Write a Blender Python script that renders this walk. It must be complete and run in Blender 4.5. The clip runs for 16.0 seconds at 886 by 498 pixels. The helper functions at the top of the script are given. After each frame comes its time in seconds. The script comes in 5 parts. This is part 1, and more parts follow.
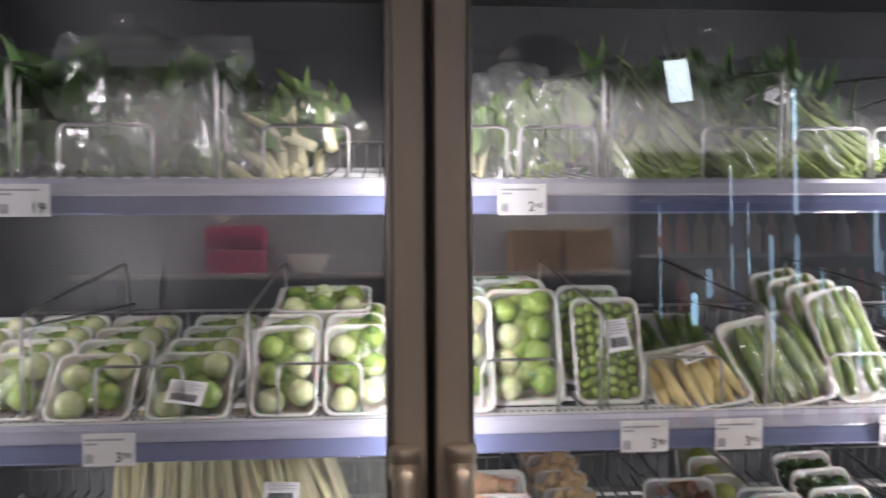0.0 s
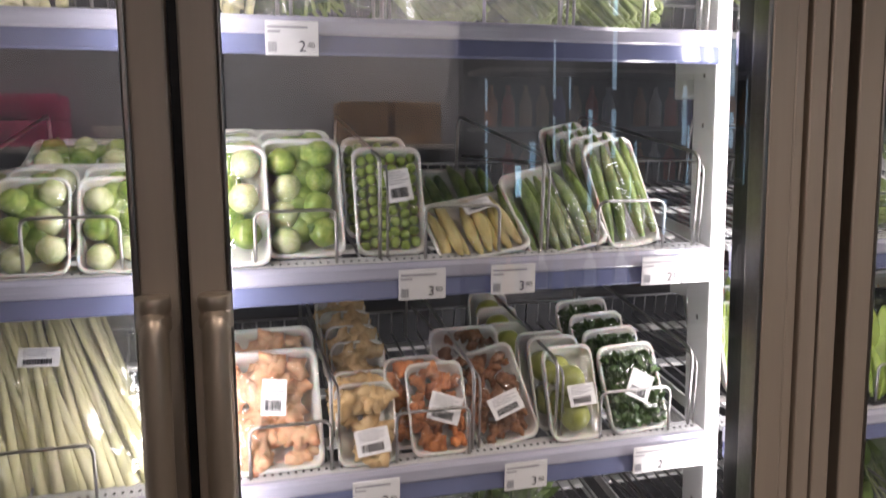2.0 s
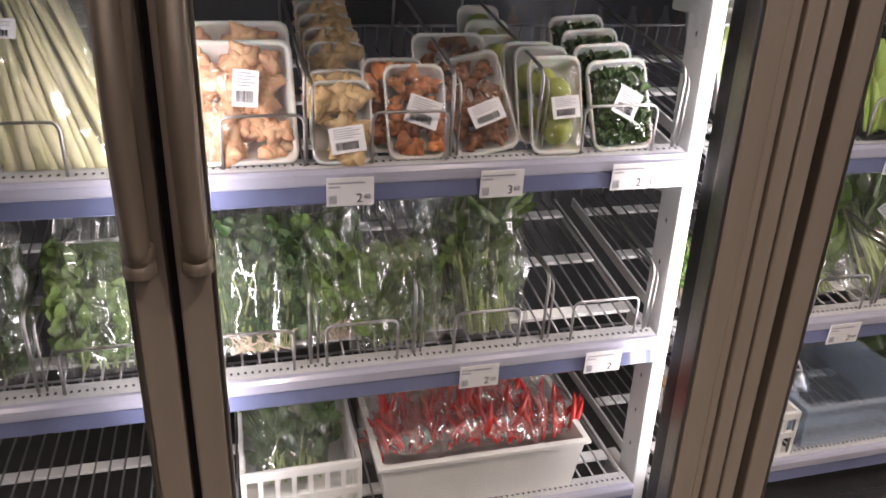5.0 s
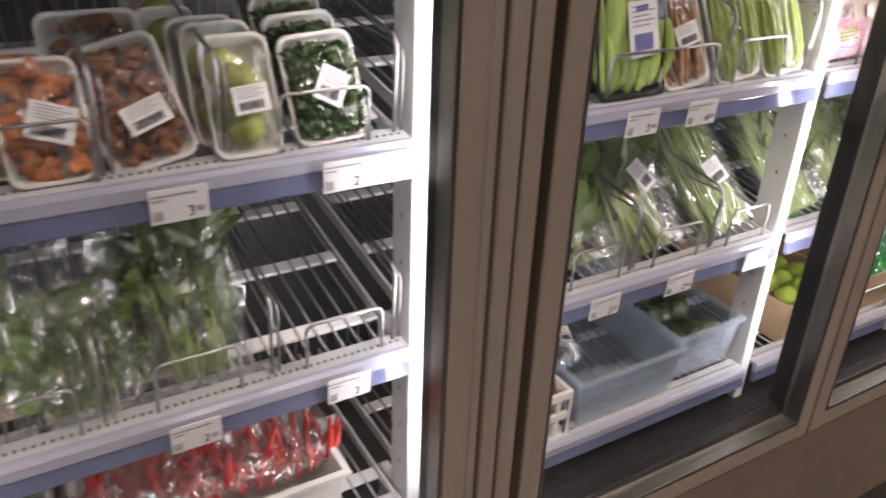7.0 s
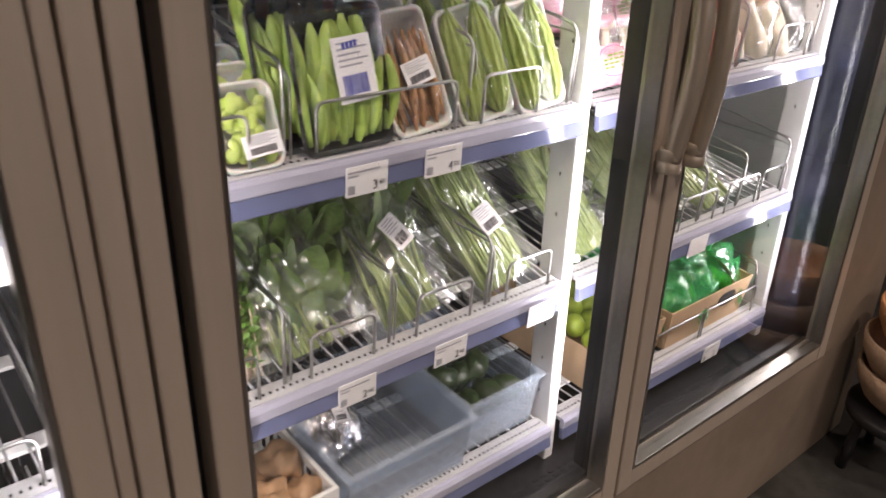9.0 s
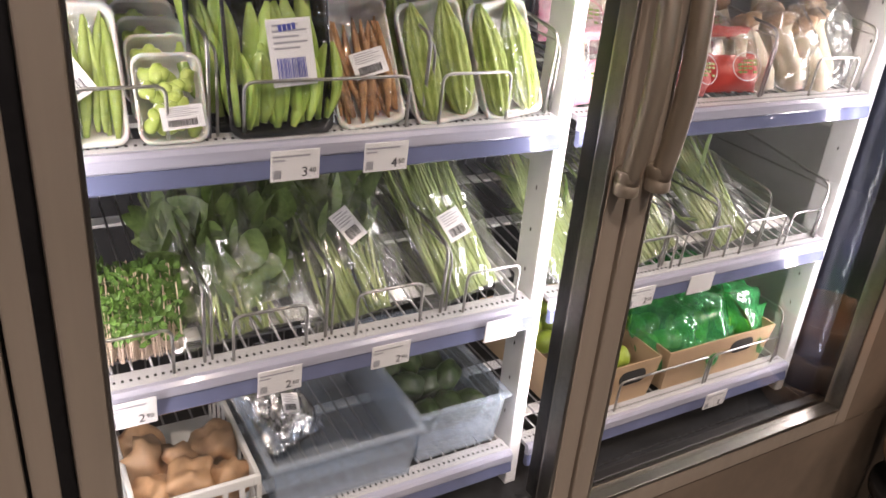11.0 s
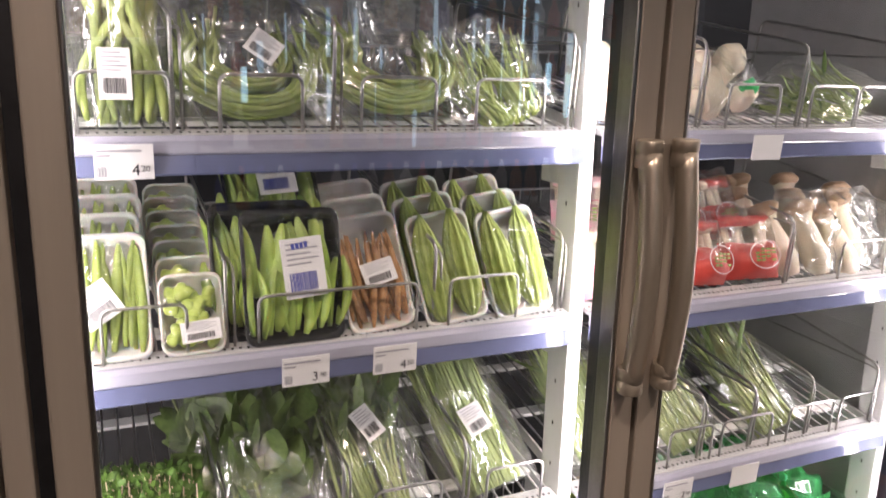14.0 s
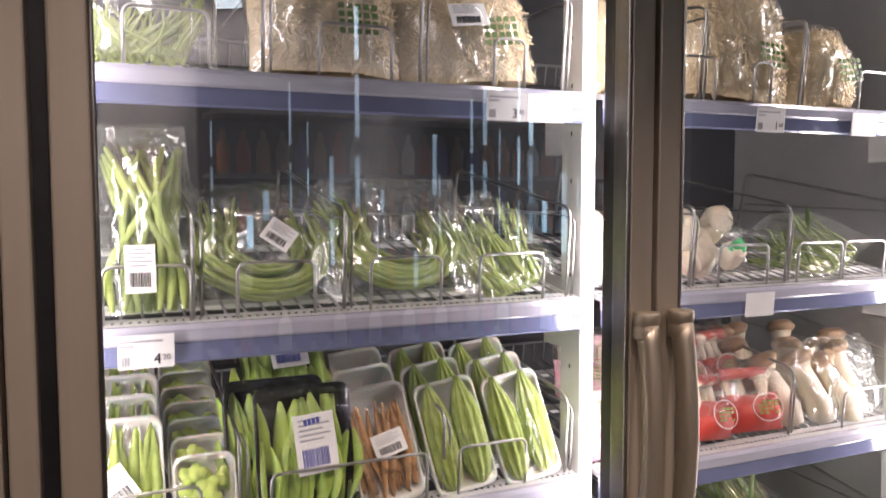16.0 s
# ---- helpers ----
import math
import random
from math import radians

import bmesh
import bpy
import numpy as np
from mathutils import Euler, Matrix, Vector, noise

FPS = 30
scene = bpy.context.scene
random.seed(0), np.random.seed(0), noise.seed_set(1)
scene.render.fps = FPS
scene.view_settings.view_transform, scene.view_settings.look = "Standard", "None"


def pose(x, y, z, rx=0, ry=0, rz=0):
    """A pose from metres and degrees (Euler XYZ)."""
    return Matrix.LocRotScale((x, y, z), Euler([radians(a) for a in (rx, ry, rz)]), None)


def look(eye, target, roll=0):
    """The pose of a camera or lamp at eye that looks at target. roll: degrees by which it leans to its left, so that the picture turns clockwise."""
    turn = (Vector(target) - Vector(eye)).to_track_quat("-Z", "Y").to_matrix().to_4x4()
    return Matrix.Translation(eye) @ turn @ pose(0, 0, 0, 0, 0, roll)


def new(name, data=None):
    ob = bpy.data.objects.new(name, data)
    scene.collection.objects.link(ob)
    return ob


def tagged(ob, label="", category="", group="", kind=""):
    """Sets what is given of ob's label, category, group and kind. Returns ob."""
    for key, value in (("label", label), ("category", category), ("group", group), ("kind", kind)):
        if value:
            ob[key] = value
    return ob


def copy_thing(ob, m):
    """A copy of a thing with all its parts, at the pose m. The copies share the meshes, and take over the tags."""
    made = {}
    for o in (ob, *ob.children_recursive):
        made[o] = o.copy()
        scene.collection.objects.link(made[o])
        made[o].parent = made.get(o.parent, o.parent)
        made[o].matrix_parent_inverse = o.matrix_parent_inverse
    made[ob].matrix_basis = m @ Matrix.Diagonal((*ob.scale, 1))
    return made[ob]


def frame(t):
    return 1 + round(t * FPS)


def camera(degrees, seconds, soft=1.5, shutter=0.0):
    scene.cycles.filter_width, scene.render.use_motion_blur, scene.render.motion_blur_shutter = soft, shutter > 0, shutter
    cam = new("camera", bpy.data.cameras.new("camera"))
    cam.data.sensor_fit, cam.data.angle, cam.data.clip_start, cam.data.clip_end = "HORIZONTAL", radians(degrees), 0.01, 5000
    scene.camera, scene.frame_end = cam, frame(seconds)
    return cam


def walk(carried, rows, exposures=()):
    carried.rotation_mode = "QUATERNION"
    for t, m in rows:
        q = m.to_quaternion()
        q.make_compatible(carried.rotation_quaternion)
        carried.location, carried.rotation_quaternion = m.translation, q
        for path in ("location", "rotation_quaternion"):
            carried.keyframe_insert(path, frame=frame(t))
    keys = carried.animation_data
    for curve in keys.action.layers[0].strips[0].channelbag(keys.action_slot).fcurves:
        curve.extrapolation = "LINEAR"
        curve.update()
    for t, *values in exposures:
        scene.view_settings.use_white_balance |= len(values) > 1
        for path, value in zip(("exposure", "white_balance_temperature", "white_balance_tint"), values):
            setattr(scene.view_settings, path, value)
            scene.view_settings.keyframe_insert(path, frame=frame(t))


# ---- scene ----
cam = camera(59.1, 16.0, shutter=0.5)
PATH = [
    (0, (0.034, -0.024, 1.515), (0.187, 1.969, 1.571), -0.5),
    (0.5, (0.082, -0.021, 1.524), (0.41, 1.952, 1.538), -0.8),
    (1, (0.116, -0.016, 1.518), (0.55, 1.936, 1.492), -1.2),
    (1.5, (0.131, -0.006, 1.493), (0.641, 1.924, 1.36), -1.2),
    (2, (0.131, -0.001, 1.468), (0.664, 1.911, 1.22), -0.6),
    (2.5, (0.148, -0.007, 1.442), (0.662, 1.892, 1.079), -0.5),
    (3, (0.156, 0.0, 1.406), (0.666, 1.867, 0.9), -0.1),
    (3.5, (0.16, -0.006, 1.39), (0.655, 1.838, 0.795), 0.4),
    (4, (0.16, -0.008, 1.377), (0.646, 1.811, 0.703), 1.5),
    (4.2, (0.159, -0.006, 1.365), (0.646, 1.799, 0.655), 1.8),
    (6.3, (0.262, 0.055, 1.377), (0.863, 1.733, 0.47), -0.1),
    (6.5, (0.291, 0.098, 1.379), (1.005, 1.726, 0.463), 0.6),
    (7, (0.37, 0.174, 1.366), (1.302, 1.692, 0.456), 2.2),
    (7.5, (0.442, 0.228, 1.362), (1.476, 1.68, 0.453), 3.0),
    (8, (0.514, 0.245, 1.356), (1.59, 1.682, 0.474), 3.0),
    (8.5, (0.62, 0.226, 1.349), (1.742, 1.63, 0.471), 2.5),
    (9, (0.699, 0.215, 1.357), (1.864, 1.597, 0.5), 1.8),
    (9.5, (0.777, 0.195, 1.347), (1.9, 1.62, 0.506), 1.7),
    (9.7, (0.803, 0.184, 1.338), (1.891, 1.634, 0.493), 2.0),
    (11.8, (0.971, 0.07, 1.35), (1.845, 1.676, 0.539), 6.0),
    (12, (0.988, 0.066, 1.368), (1.829, 1.695, 0.569), 5.4),
    (12.5, (0.997, 0.054, 1.352), (1.829, 1.738, 0.665), 3.6),
    (13, (0.997, 0.053, 1.378), (1.821, 1.764, 0.752), 3.2),
    (13.5, (0.998, 0.041, 1.396), (1.811, 1.785, 0.851), 2.3),
    (14, (0.994, 0.028, 1.407), (1.794, 1.804, 0.955), 1.5),
    (14.5, (0.985, 0.018, 1.42), (1.782, 1.813, 1.045), 1.0),
    (15, (0.979, 0.013, 1.442), (1.776, 1.824, 1.149), 0.6),
    (15.5, (0.98, 0.002, 1.458), (1.772, 1.828, 1.256), 0.2),
    (16, (0.972, -0.001, 1.479), (1.785, 1.821, 1.345), -0.1),
]
walk(cam, [(t, look(eye, target, roll)) for t, eye, target, roll in PATH], exposures=[(0.0, 0.58, 6300, 20), (1.0, 0.45, 6350, 20), (2.0, 0.28, 6500, 21), (4.0, 0.16, 6600, 23), (6.5, 0.2, 6550, 23), (7.0, 0.12, 6550, 23), (9.5, 0.38, 6600, 22), (12.0, 0.28, 6700, 22), (16.0, 0.36, 6700, 24)])

# ---- light ----
world = bpy.data.worlds.new("shop_air")
scene.world = world
world.use_nodes = True
world.node_tree.nodes["Background"].inputs[0].default_value = (0.55, 0.6, 0.7, 1)
world.node_tree.nodes["Background"].inputs[1].default_value = 0.02

LED_POWER = 4.5


def area(name, eye, target, power, sx, sy, colour):
    d = bpy.data.lights.new(name, "AREA")
    d.shape, d.size, d.size_y, d.energy, d.color = "RECTANGLE", sx, sy, power, colour
    ob = new(name, d)
    ob.matrix_world = look(eye, target)
    return ob


for jx, side in ((-0.66, 0), (0.088, 0), (0.845, -1), (0.915, 1), (1.683, 0), (2.45, -1)):
    aim = (0.9 if jx > 2 else 0.25) * side
    lamp = area("led_light", (jx, 0.945, 1.25), (jx + aim, 1.6, 1.25), LED_POWER * (1.35 if jx > 2 else 0.66 if side else 0.8 if abs(jx) < 0.1 else 1.0), 0.025, 1.58, (1.0, 0.97, 0.93))
    lamp.matrix_world = look((jx, 0.945, 1.25), (jx + aim, 1.6, 1.25))
SPOTS = ((-1.6, -0.2), (-0.3, -0.2), (1.0, -0.2), (2.3, -0.2), (3.6, -0.2), (-1.25, -2.2), (0.3, -2.0), (1.12, -2.45), (1.75, -2.2), (3.0, -2.0))
for sx, sy in SPOTS:
    d = bpy.data.lights.new("ceiling_spot_light", "SPOT")
    d.spot_size, d.spot_blend, d.color, d.shadow_soft_size = radians(95 if sy > -1 else 150), 0.6, (1.0, 0.86, 0.7), 0.04
    d.energy = 62.0 if sy < -1 else 20.0 if sx < 0 else 80.0 if sx < 2 else 70.0
    new("ceiling_spot_light", d).matrix_world = look((sx, sy, 2.74), (sx, sy + (0.15 if sy > -1 else -0.35), 0))


# ---- materials ----
def mat(name, colour, rough=0.5, metal=0.0, var=0.12, scale=30.0, bump=0.0, bscale=120.0, vary=0.0, trans=0.0, spec=0.5, sss=0.0, second=None, coat=0.0, stretch=None):
    """Principled surface with two scales of colour change, relief and a little difference from piece to piece."""
    m = bpy.data.materials.new(name)
    m.use_nodes = True
    t = m.node_tree
    n, l = t.nodes, t.links
    b = n["Principled BSDF"]
    b.inputs["Roughness"].default_value, b.inputs["Metallic"].default_value = rough, metal
    b.inputs["Specular IOR Level"].default_value = spec
    b.inputs["Transmission Weight"].default_value = trans
    b.inputs["Coat Weight"].default_value = coat
    if sss:
        b.inputs["Subsurface Weight"].default_value = sss
        b.inputs["Subsurface Scale"].default_value = 0.01
    co = n.new("ShaderNodeTexCoord")
    src = co.outputs["Object"]
    if stretch:
        mp = n.new("ShaderNodeMapping")
        mp.inputs["Scale"].default_value = stretch
        l.new(src, mp.inputs[0])
        src = mp.outputs[0]
    big, fine = n.new("ShaderNodeTexNoise"), n.new("ShaderNodeTexNoise")
    big.inputs["Scale"].default_value, fine.inputs["Scale"].default_value = scale, scale * 6
    for q in (big, fine):
        q.inputs["Detail"].default_value = 4
        l.new(src, q.inputs["Vector"])
    mix = n.new("ShaderNodeMix")
    mix.data_type = "FLOAT"
    mix.inputs[0].default_value = 0.4
    l.new(big.outputs["Fac"], mix.inputs[2])
    l.new(fine.outputs["Fac"], mix.inputs[3])
    ramp = n.new("ShaderNodeValToRGB")
    lo = second or tuple(c * (1 - 2 * var) for c in colour)
    hi = colour if second else tuple(min(1, c * (1 + 1.2 * var)) for c in colour)
    ramp.color_ramp.elements[0].position, ramp.color_ramp.elements[1].position = 0.36, 0.64
    ramp.color_ramp.elements[0].color, ramp.color_ramp.elements[1].color = (*lo, 1), (*hi, 1)
    l.new(mix.outputs[0], ramp.inputs[0])
    out = ramp.outputs[0]
    if vary:
        info, hs, mr = n.new("ShaderNodeObjectInfo"), n.new("ShaderNodeHueSaturation"), n.new("ShaderNodeMapRange")
        mr.inputs[3].default_value, mr.inputs[4].default_value = 1 - vary, 1 + vary
        l.new(info.outputs["Random"], mr.inputs[0])
        l.new(mr.outputs[0], hs.inputs["Value"])
        l.new(out, hs.inputs["Color"])
        out = hs.outputs[0]
    l.new(out, b.inputs["Base Color"])
    if bump:
        bp, bn = n.new("ShaderNodeBump"), n.new("ShaderNodeTexNoise")
        bn.inputs["Scale"].default_value, bn.inputs["Detail"].default_value = bscale, 3
        bp.inputs["Strength"].default_value, bp.inputs["Distance"].default_value = bump, 0.004
        l.new(src, bn.inputs["Vector"])
        l.new(bn.outputs["Fac"], bp.inputs["Height"])
        l.new(bp.outputs[0], b.inputs["Normal"])
    return m


def clear(name, tint, gloss, rough, bump=0.0, bscale=40.0, haze=0.0, colour=(0.9, 0.92, 0.92)):
    """Thin clear sheet: what lies behind shows straight through, with a gloss that grows at grazing angles."""
    m = bpy.data.materials.new(name)
    m.use_nodes = True
    n, l = m.node_tree.nodes, m.node_tree.links
    n.remove(n["Principled BSDF"])
    tr, gl, mx, fr, ad = (n.new("ShaderNode" + k) for k in ("BsdfTransparent", "BsdfGlossy", "MixShader", "LayerWeight", "Math"))
    tr.inputs[0].default_value = (*tint, 1)
    gl.inputs["Roughness"].default_value = rough
    pw = n.new("ShaderNodeMath")
    pw.operation, ad.operation = "POWER", "MULTIPLY_ADD"
    pw.inputs[1].default_value = 4.0
    ad.inputs[1].default_value, ad.inputs[2].default_value = 0.6, gloss
    l.new(fr.outputs["Facing"], pw.inputs[0])
    l.new(pw.outputs[0], ad.inputs[0])
    l.new(ad.outputs[0], mx.inputs[0])
    base = tr
    if haze:
        df, hz = n.new("ShaderNodeBsdfDiffuse"), n.new("ShaderNodeMixShader")
        df.inputs[0].default_value, hz.inputs[0].default_value = (*colour, 1), haze
        l.new(tr.outputs[0], hz.inputs[1])
        l.new(df.outputs[0], hz.inputs[2])
        base = hz
    l.new(base.outputs[0], mx.inputs[1])
    l.new(gl.outputs[0], mx.inputs[2])
    l.new(mx.outputs[0], n["Material Output"].inputs[0])
    if bump:
        co, bn, bp = n.new("ShaderNodeTexCoord"), n.new("ShaderNodeTexNoise"), n.new("ShaderNodeBump")
        bn.inputs["Scale"].default_value, bn.inputs["Detail"].default_value = bscale, 2
        bp.inputs["Strength"].default_value, bp.inputs["Distance"].default_value = bump, 0.01
        l.new(co.outputs["Object"], bn.inputs["Vector"])
        l.new(bn.outputs["Fac"], bp.inputs["Height"])
        l.new(bp.outputs[0], gl.inputs["Normal"])
        l.new(bp.outputs[0], fr.inputs["Normal"])
    return m


def glow(name, colour, strength):
    m = bpy.data.materials.new(name)
    m.use_nodes = True
    b = m.node_tree.nodes["Principled BSDF"]
    b.inputs["Base Color"].default_value = (0.8, 0.8, 0.8, 1)
    b.inputs["Emission Color"].default_value = (*colour, 1)
    b.inputs["Emission Strength"].default_value = strength
    return m


M_STILE = mat("champagne_metal", (0.40, 0.345, 0.285), 0.42, 0.4, 0.05, 8, 0.04, 300, stretch=(1, 1, 0.05))
M_CHROME = mat("brushed_edge_metal", (0.36, 0.34, 0.31), 0.3, 1.0, 0.05, 20)
M_HANDLE = mat("handle_metal", (0.46, 0.395, 0.315), 0.34, 0.7, 0.06, 15, stretch=(1, 1, 0.1))
M_BLACK = mat("black_gasket", (0.012, 0.012, 0.014), 0.4, 0, 0.2, 20)
M_BASE = mat("base_cladding", (0.19, 0.15, 0.115), 0.5, 0.2, 0.08, 4, 0.05, 60)
M_WHITE = mat("white_enamel", (0.80, 0.80, 0.80), 0.35, 0, 0.03, 12)
M_GREYWALL = mat("grey_lining", (0.22, 0.22, 0.235), 0.42, 0.1, 0.08, 5, 0.03, 80)
M_GRID = mat("grey_grid_wire", (0.30, 0.30, 0.31), 0.35, 0.6, 0.1, 40)
M_WIRE = mat("zinc_wire", (0.50, 0.49, 0.48), 0.28, 1.0, 0.08, 40)
M_RAIL = mat("pale_plastic_rail", (0.42, 0.42, 0.51), 0.16, 0, 0.08, 6, coat=0.4, stretch=(0.3, 1, 6))
M_STRIP = mat("grey_white_strip", (0.46, 0.46, 0.47), 0.4, 0, 0.06, 12)
M_RAILBLUE = mat("blue_rail_insert", (0.15, 0.17, 0.295), 0.12, 0, 0.08, 5, coat=0.6)
M_HOLE = mat("dark_hole", (0.02, 0.02, 0.02), 0.8)
M_PAPER = mat("label_paper", (0.83, 0.82, 0.83), 0.5, 0, 0.02, 30)
M_INK = mat("label_ink", (0.035, 0.035, 0.045), 0.6)
M_INKGREY = mat("label_grey_ink", (0.38, 0.38, 0.42), 0.6)
M_INKBLUE = mat("label_blue_ink", (0.07, 0.09, 0.38), 0.5)
M_FOAM = mat("white_foam", (0.70, 0.69, 0.66), 0.45, 0, 0.03, 60, 0.1, 500, sss=0.15)
M_BLACKTRAY = mat("black_tray_plastic", (0.012, 0.012, 0.012), 0.2, 0, 0.1, 60)
M_FILM = clear("cling_film", (0.97, 0.98, 0.97), 0.085, 0.09, 1.0, 45, 0.010)
M_BAGFILM = clear("bag_film", (0.97, 0.98, 0.97), 0.17, 0.15, 1.0, 24, 0.042)
M_MILKY = clear("milky_blue_plastic", (0.80, 0.88, 0.97), 0.06, 0.2, 0.0, 30, 0.26, (0.72, 0.78, 0.84))
M_GLASS = clear("door_glass", (0.97, 0.98, 0.975), 0.075, 0.0)
M_LEDTUBE = glow("led_tube", (0.93, 0.96, 1.0), 14.0)
M_EGGP = mat("green_eggplant", (0.36, 0.44, 0.13), 0.2, 0, 0.1, 42, second=(0.08, 0.16, 0.02), vary=0.25, sss=0.1)
M_EGGPW = mat("pale_eggplant", (0.62, 0.62, 0.42), 0.25, 0, 0.1, 40, second=(0.36, 0.42, 0.16), vary=0.2, sss=0.1)
M_PEA = mat("pea_eggplant", (0.30, 0.39, 0.08), 0.3, 0, 0.1, 60, second=(0.20, 0.29, 0.05), vary=0.2)
M_CALYX = mat("green_calyx", (0.09, 0.17, 0.04), 0.5, vary=0.2)
M_CORN = mat("baby_corn", (0.76, 0.62, 0.28), 0.4, 0, 0.1, 90, 0.6, 380, vary=0.1, sss=0.1)
M_CUC = mat("dark_cucumber", (0.24, 0.32, 0.09), 0.32, 0, 0.1, 30, 0.2, 100, second=(0.08, 0.14, 0.03), vary=0.2)
M_GINGER = mat("galangal_root", (0.73, 0.48, 0.29), 0.45, 0, 0.1, 22, 0.5, 160, second=(0.64, 0.27, 0.16), vary=0.2, sss=0.1)
M_GINGERY = mat("ginger_root", (0.74, 0.54, 0.29), 0.55, 0, 0.1, 50, 0.5, 160, second=(0.55, 0.35, 0.16), vary=0.2)
M_TURM = mat("turmeric_root", (0.70, 0.27, 0.09), 0.55, 0, 0.1, 60, 0.6, 200, second=(0.30, 0.08, 0.02), vary=0.25)
M_TURMD = mat("brown_root", (0.30, 0.12, 0.04), 0.6, 0, 0.1, 60, 0.6, 200, second=(0.14, 0.05, 0.02), vary=0.3)
M_GUAVA = mat("olive_fruit", (0.33, 0.36, 0.08), 0.35, 0, 0.1, 40, 0.1, 90, second=(0.22, 0.24, 0.05), vary=0.15)
M_POD = mat("pea_pod", (0.40, 0.52, 0.12), 0.35, 0, 0.1, 40, second=(0.26, 0.40, 0.07), vary=0.2, sss=0.05)
M_OKRA = mat("winged_bean", (0.38, 0.47, 0.11), 0.45, 0, 0.1, 60, second=(0.22, 0.30, 0.05), vary=0.25)
M_LUFFA = mat("ridged_gourd", (0.46, 0.54, 0.16), 0.4, 0, 0.1, 60, 0.7, 150, second=(0.22, 0.32, 0.06), vary=0.12, stretch=(3, 3, 1))
M_ROOT = mat("fingerroot", (0.56, 0.31, 0.13), 0.55, 0, 0.1, 60, 0.4, 150, second=(0.26, 0.12, 0.05), vary=0.3)
M_BEAN = mat("long_bean", (0.42, 0.50, 0.17), 0.4, 0, 0.1, 30, 0.2, 90, second=(0.29, 0.38, 0.10), vary=0.2)
M_LEAF = mat("fresh_leaf", (0.19, 0.28, 0.08), 0.45, 0, 0.1, 25, 0.2, 80, second=(0.07, 0.13, 0.03))
M_LEAFD = mat("dark_leaf", (0.09, 0.14, 0.045), 0.4, 0, 0.1, 25, 0.2, 80, second=(0.02, 0.07, 0.015))
M_LEAFL = mat("bright_herb_leaf", (0.24, 0.37, 0.09), 0.45, 0, 0.1, 25, second=(0.12, 0.22, 0.04))
# filler for leaf bunches: the shade deep between leaves is in this colour
M_MASS = mat("shaded_leaf_core", (0.085, 0.13, 0.04), 0.55, 0, 0.1, 60, 1.0, 90, second=(0.025, 0.05, 0.012))
M_STEM = mat("green_stem", (0.40, 0.48, 0.18), 0.4, 0, 0.1, 20, second=(0.24, 0.33, 0.09))
M_PALESTEM = mat("lemongrass_stem", (0.76, 0.70, 0.47), 0.4, 0, 0.1, 14, second=(0.60, 0.58, 0.31), vary=0.15, stretch=(3, 3, 0.4))
M_ROOTEND = mat("pale_root_end", (0.74, 0.58, 0.46), 0.6, 0, 0.1, 40)
M_SPROUT = mat("bean_sprout", (0.86, 0.72, 0.50), 0.4, 0, 0.1, 30, second=(0.70, 0.54, 0.33))
M_MUSH = mat("mushroom_stalk", (0.78, 0.68, 0.54), 0.5, 0, 0.06, 30, vary=0.1, sss=0.1)
M_MUSHCAP = mat("mushroom_cap", (0.42, 0.28, 0.18), 0.5, 0, 0.12, 40, vary=0.15)
M_RED = mat("red_print", (0.62, 0.08, 0.06), 0.35, 0, 0.15, 60, second=(0.50, 0.05, 0.04))
M_CHILI = mat("red_chilli", (0.52, 0.02, 0.015), 0.25, 0, 0.15, 30, vary=0.25)
M_PINK = mat("pink_print", (0.72, 0.08, 0.26), 0.35, 0, 0.12, 20)
M_PINKW = mat("pale_pink_print", (0.80, 0.66, 0.69), 0.35, 0, 0.1, 40, second=(0.74, 0.22, 0.36))
M_CARD = mat("cardboard", (0.47, 0.32, 0.19), 0.75, 0, 0.08, 14, 0.1, 200)
M_GREENFILM = mat("green_plastic_bag", (0.05, 0.50, 0.17), 0.2, 0, 0.2, 20, 1.0, 40)
M_GREENBAG = clear("green_bag_film", (0.30, 0.88, 0.42), 0.14, 0.14, 1.0, 26, 0.42, (0.07, 0.58, 0.20))
M_PODL = mat("pale_green_pod", (0.52, 0.62, 0.16), 0.4, 0, 0.1, 60, second=(0.34, 0.46, 0.08), vary=0.2)
M_CRESS = mat("fine_cress_leaf", (0.14, 0.27, 0.05), 0.5, 0, 0.1, 25, second=(0.06, 0.14, 0.02))
M_AVO = mat("dark_green_skin", (0.045, 0.075, 0.025), 0.3, 0, 0.15, 50, 0.4, 160, second=(0.015, 0.03, 0.01), vary=0.25)
M_LIME = mat("lime_skin", (0.36, 0.48, 0.06), 0.35, 0, 0.1, 40, 0.2, 300, vary=0.15)
M_CRATEW = mat("white_crate_plastic", (0.78, 0.78, 0.76), 0.4, 0, 0.04, 15)
M_FOIL = mat("silver_film", (0.75, 0.75, 0.76), 0.18, 0.9, 0.1, 40, 1.0, 60)
M_ONION = mat("tan_root_vegetable", (0.50, 0.30, 0.16), 0.5, 0, 0.12, 40, 0.2, 120, vary=0.2)
M_FLOOR = mat("dark_stone_floor", (0.035, 0.034, 0.032), 0.35, 0, 0.3, 6, 0.1, 90)
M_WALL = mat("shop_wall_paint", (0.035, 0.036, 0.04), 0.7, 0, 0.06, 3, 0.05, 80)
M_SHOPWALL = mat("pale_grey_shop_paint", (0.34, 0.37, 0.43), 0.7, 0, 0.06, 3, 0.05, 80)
M_CEIL = mat("dark_ceiling_paint", (0.10, 0.105, 0.115), 0.7, 0, 0.08, 2)
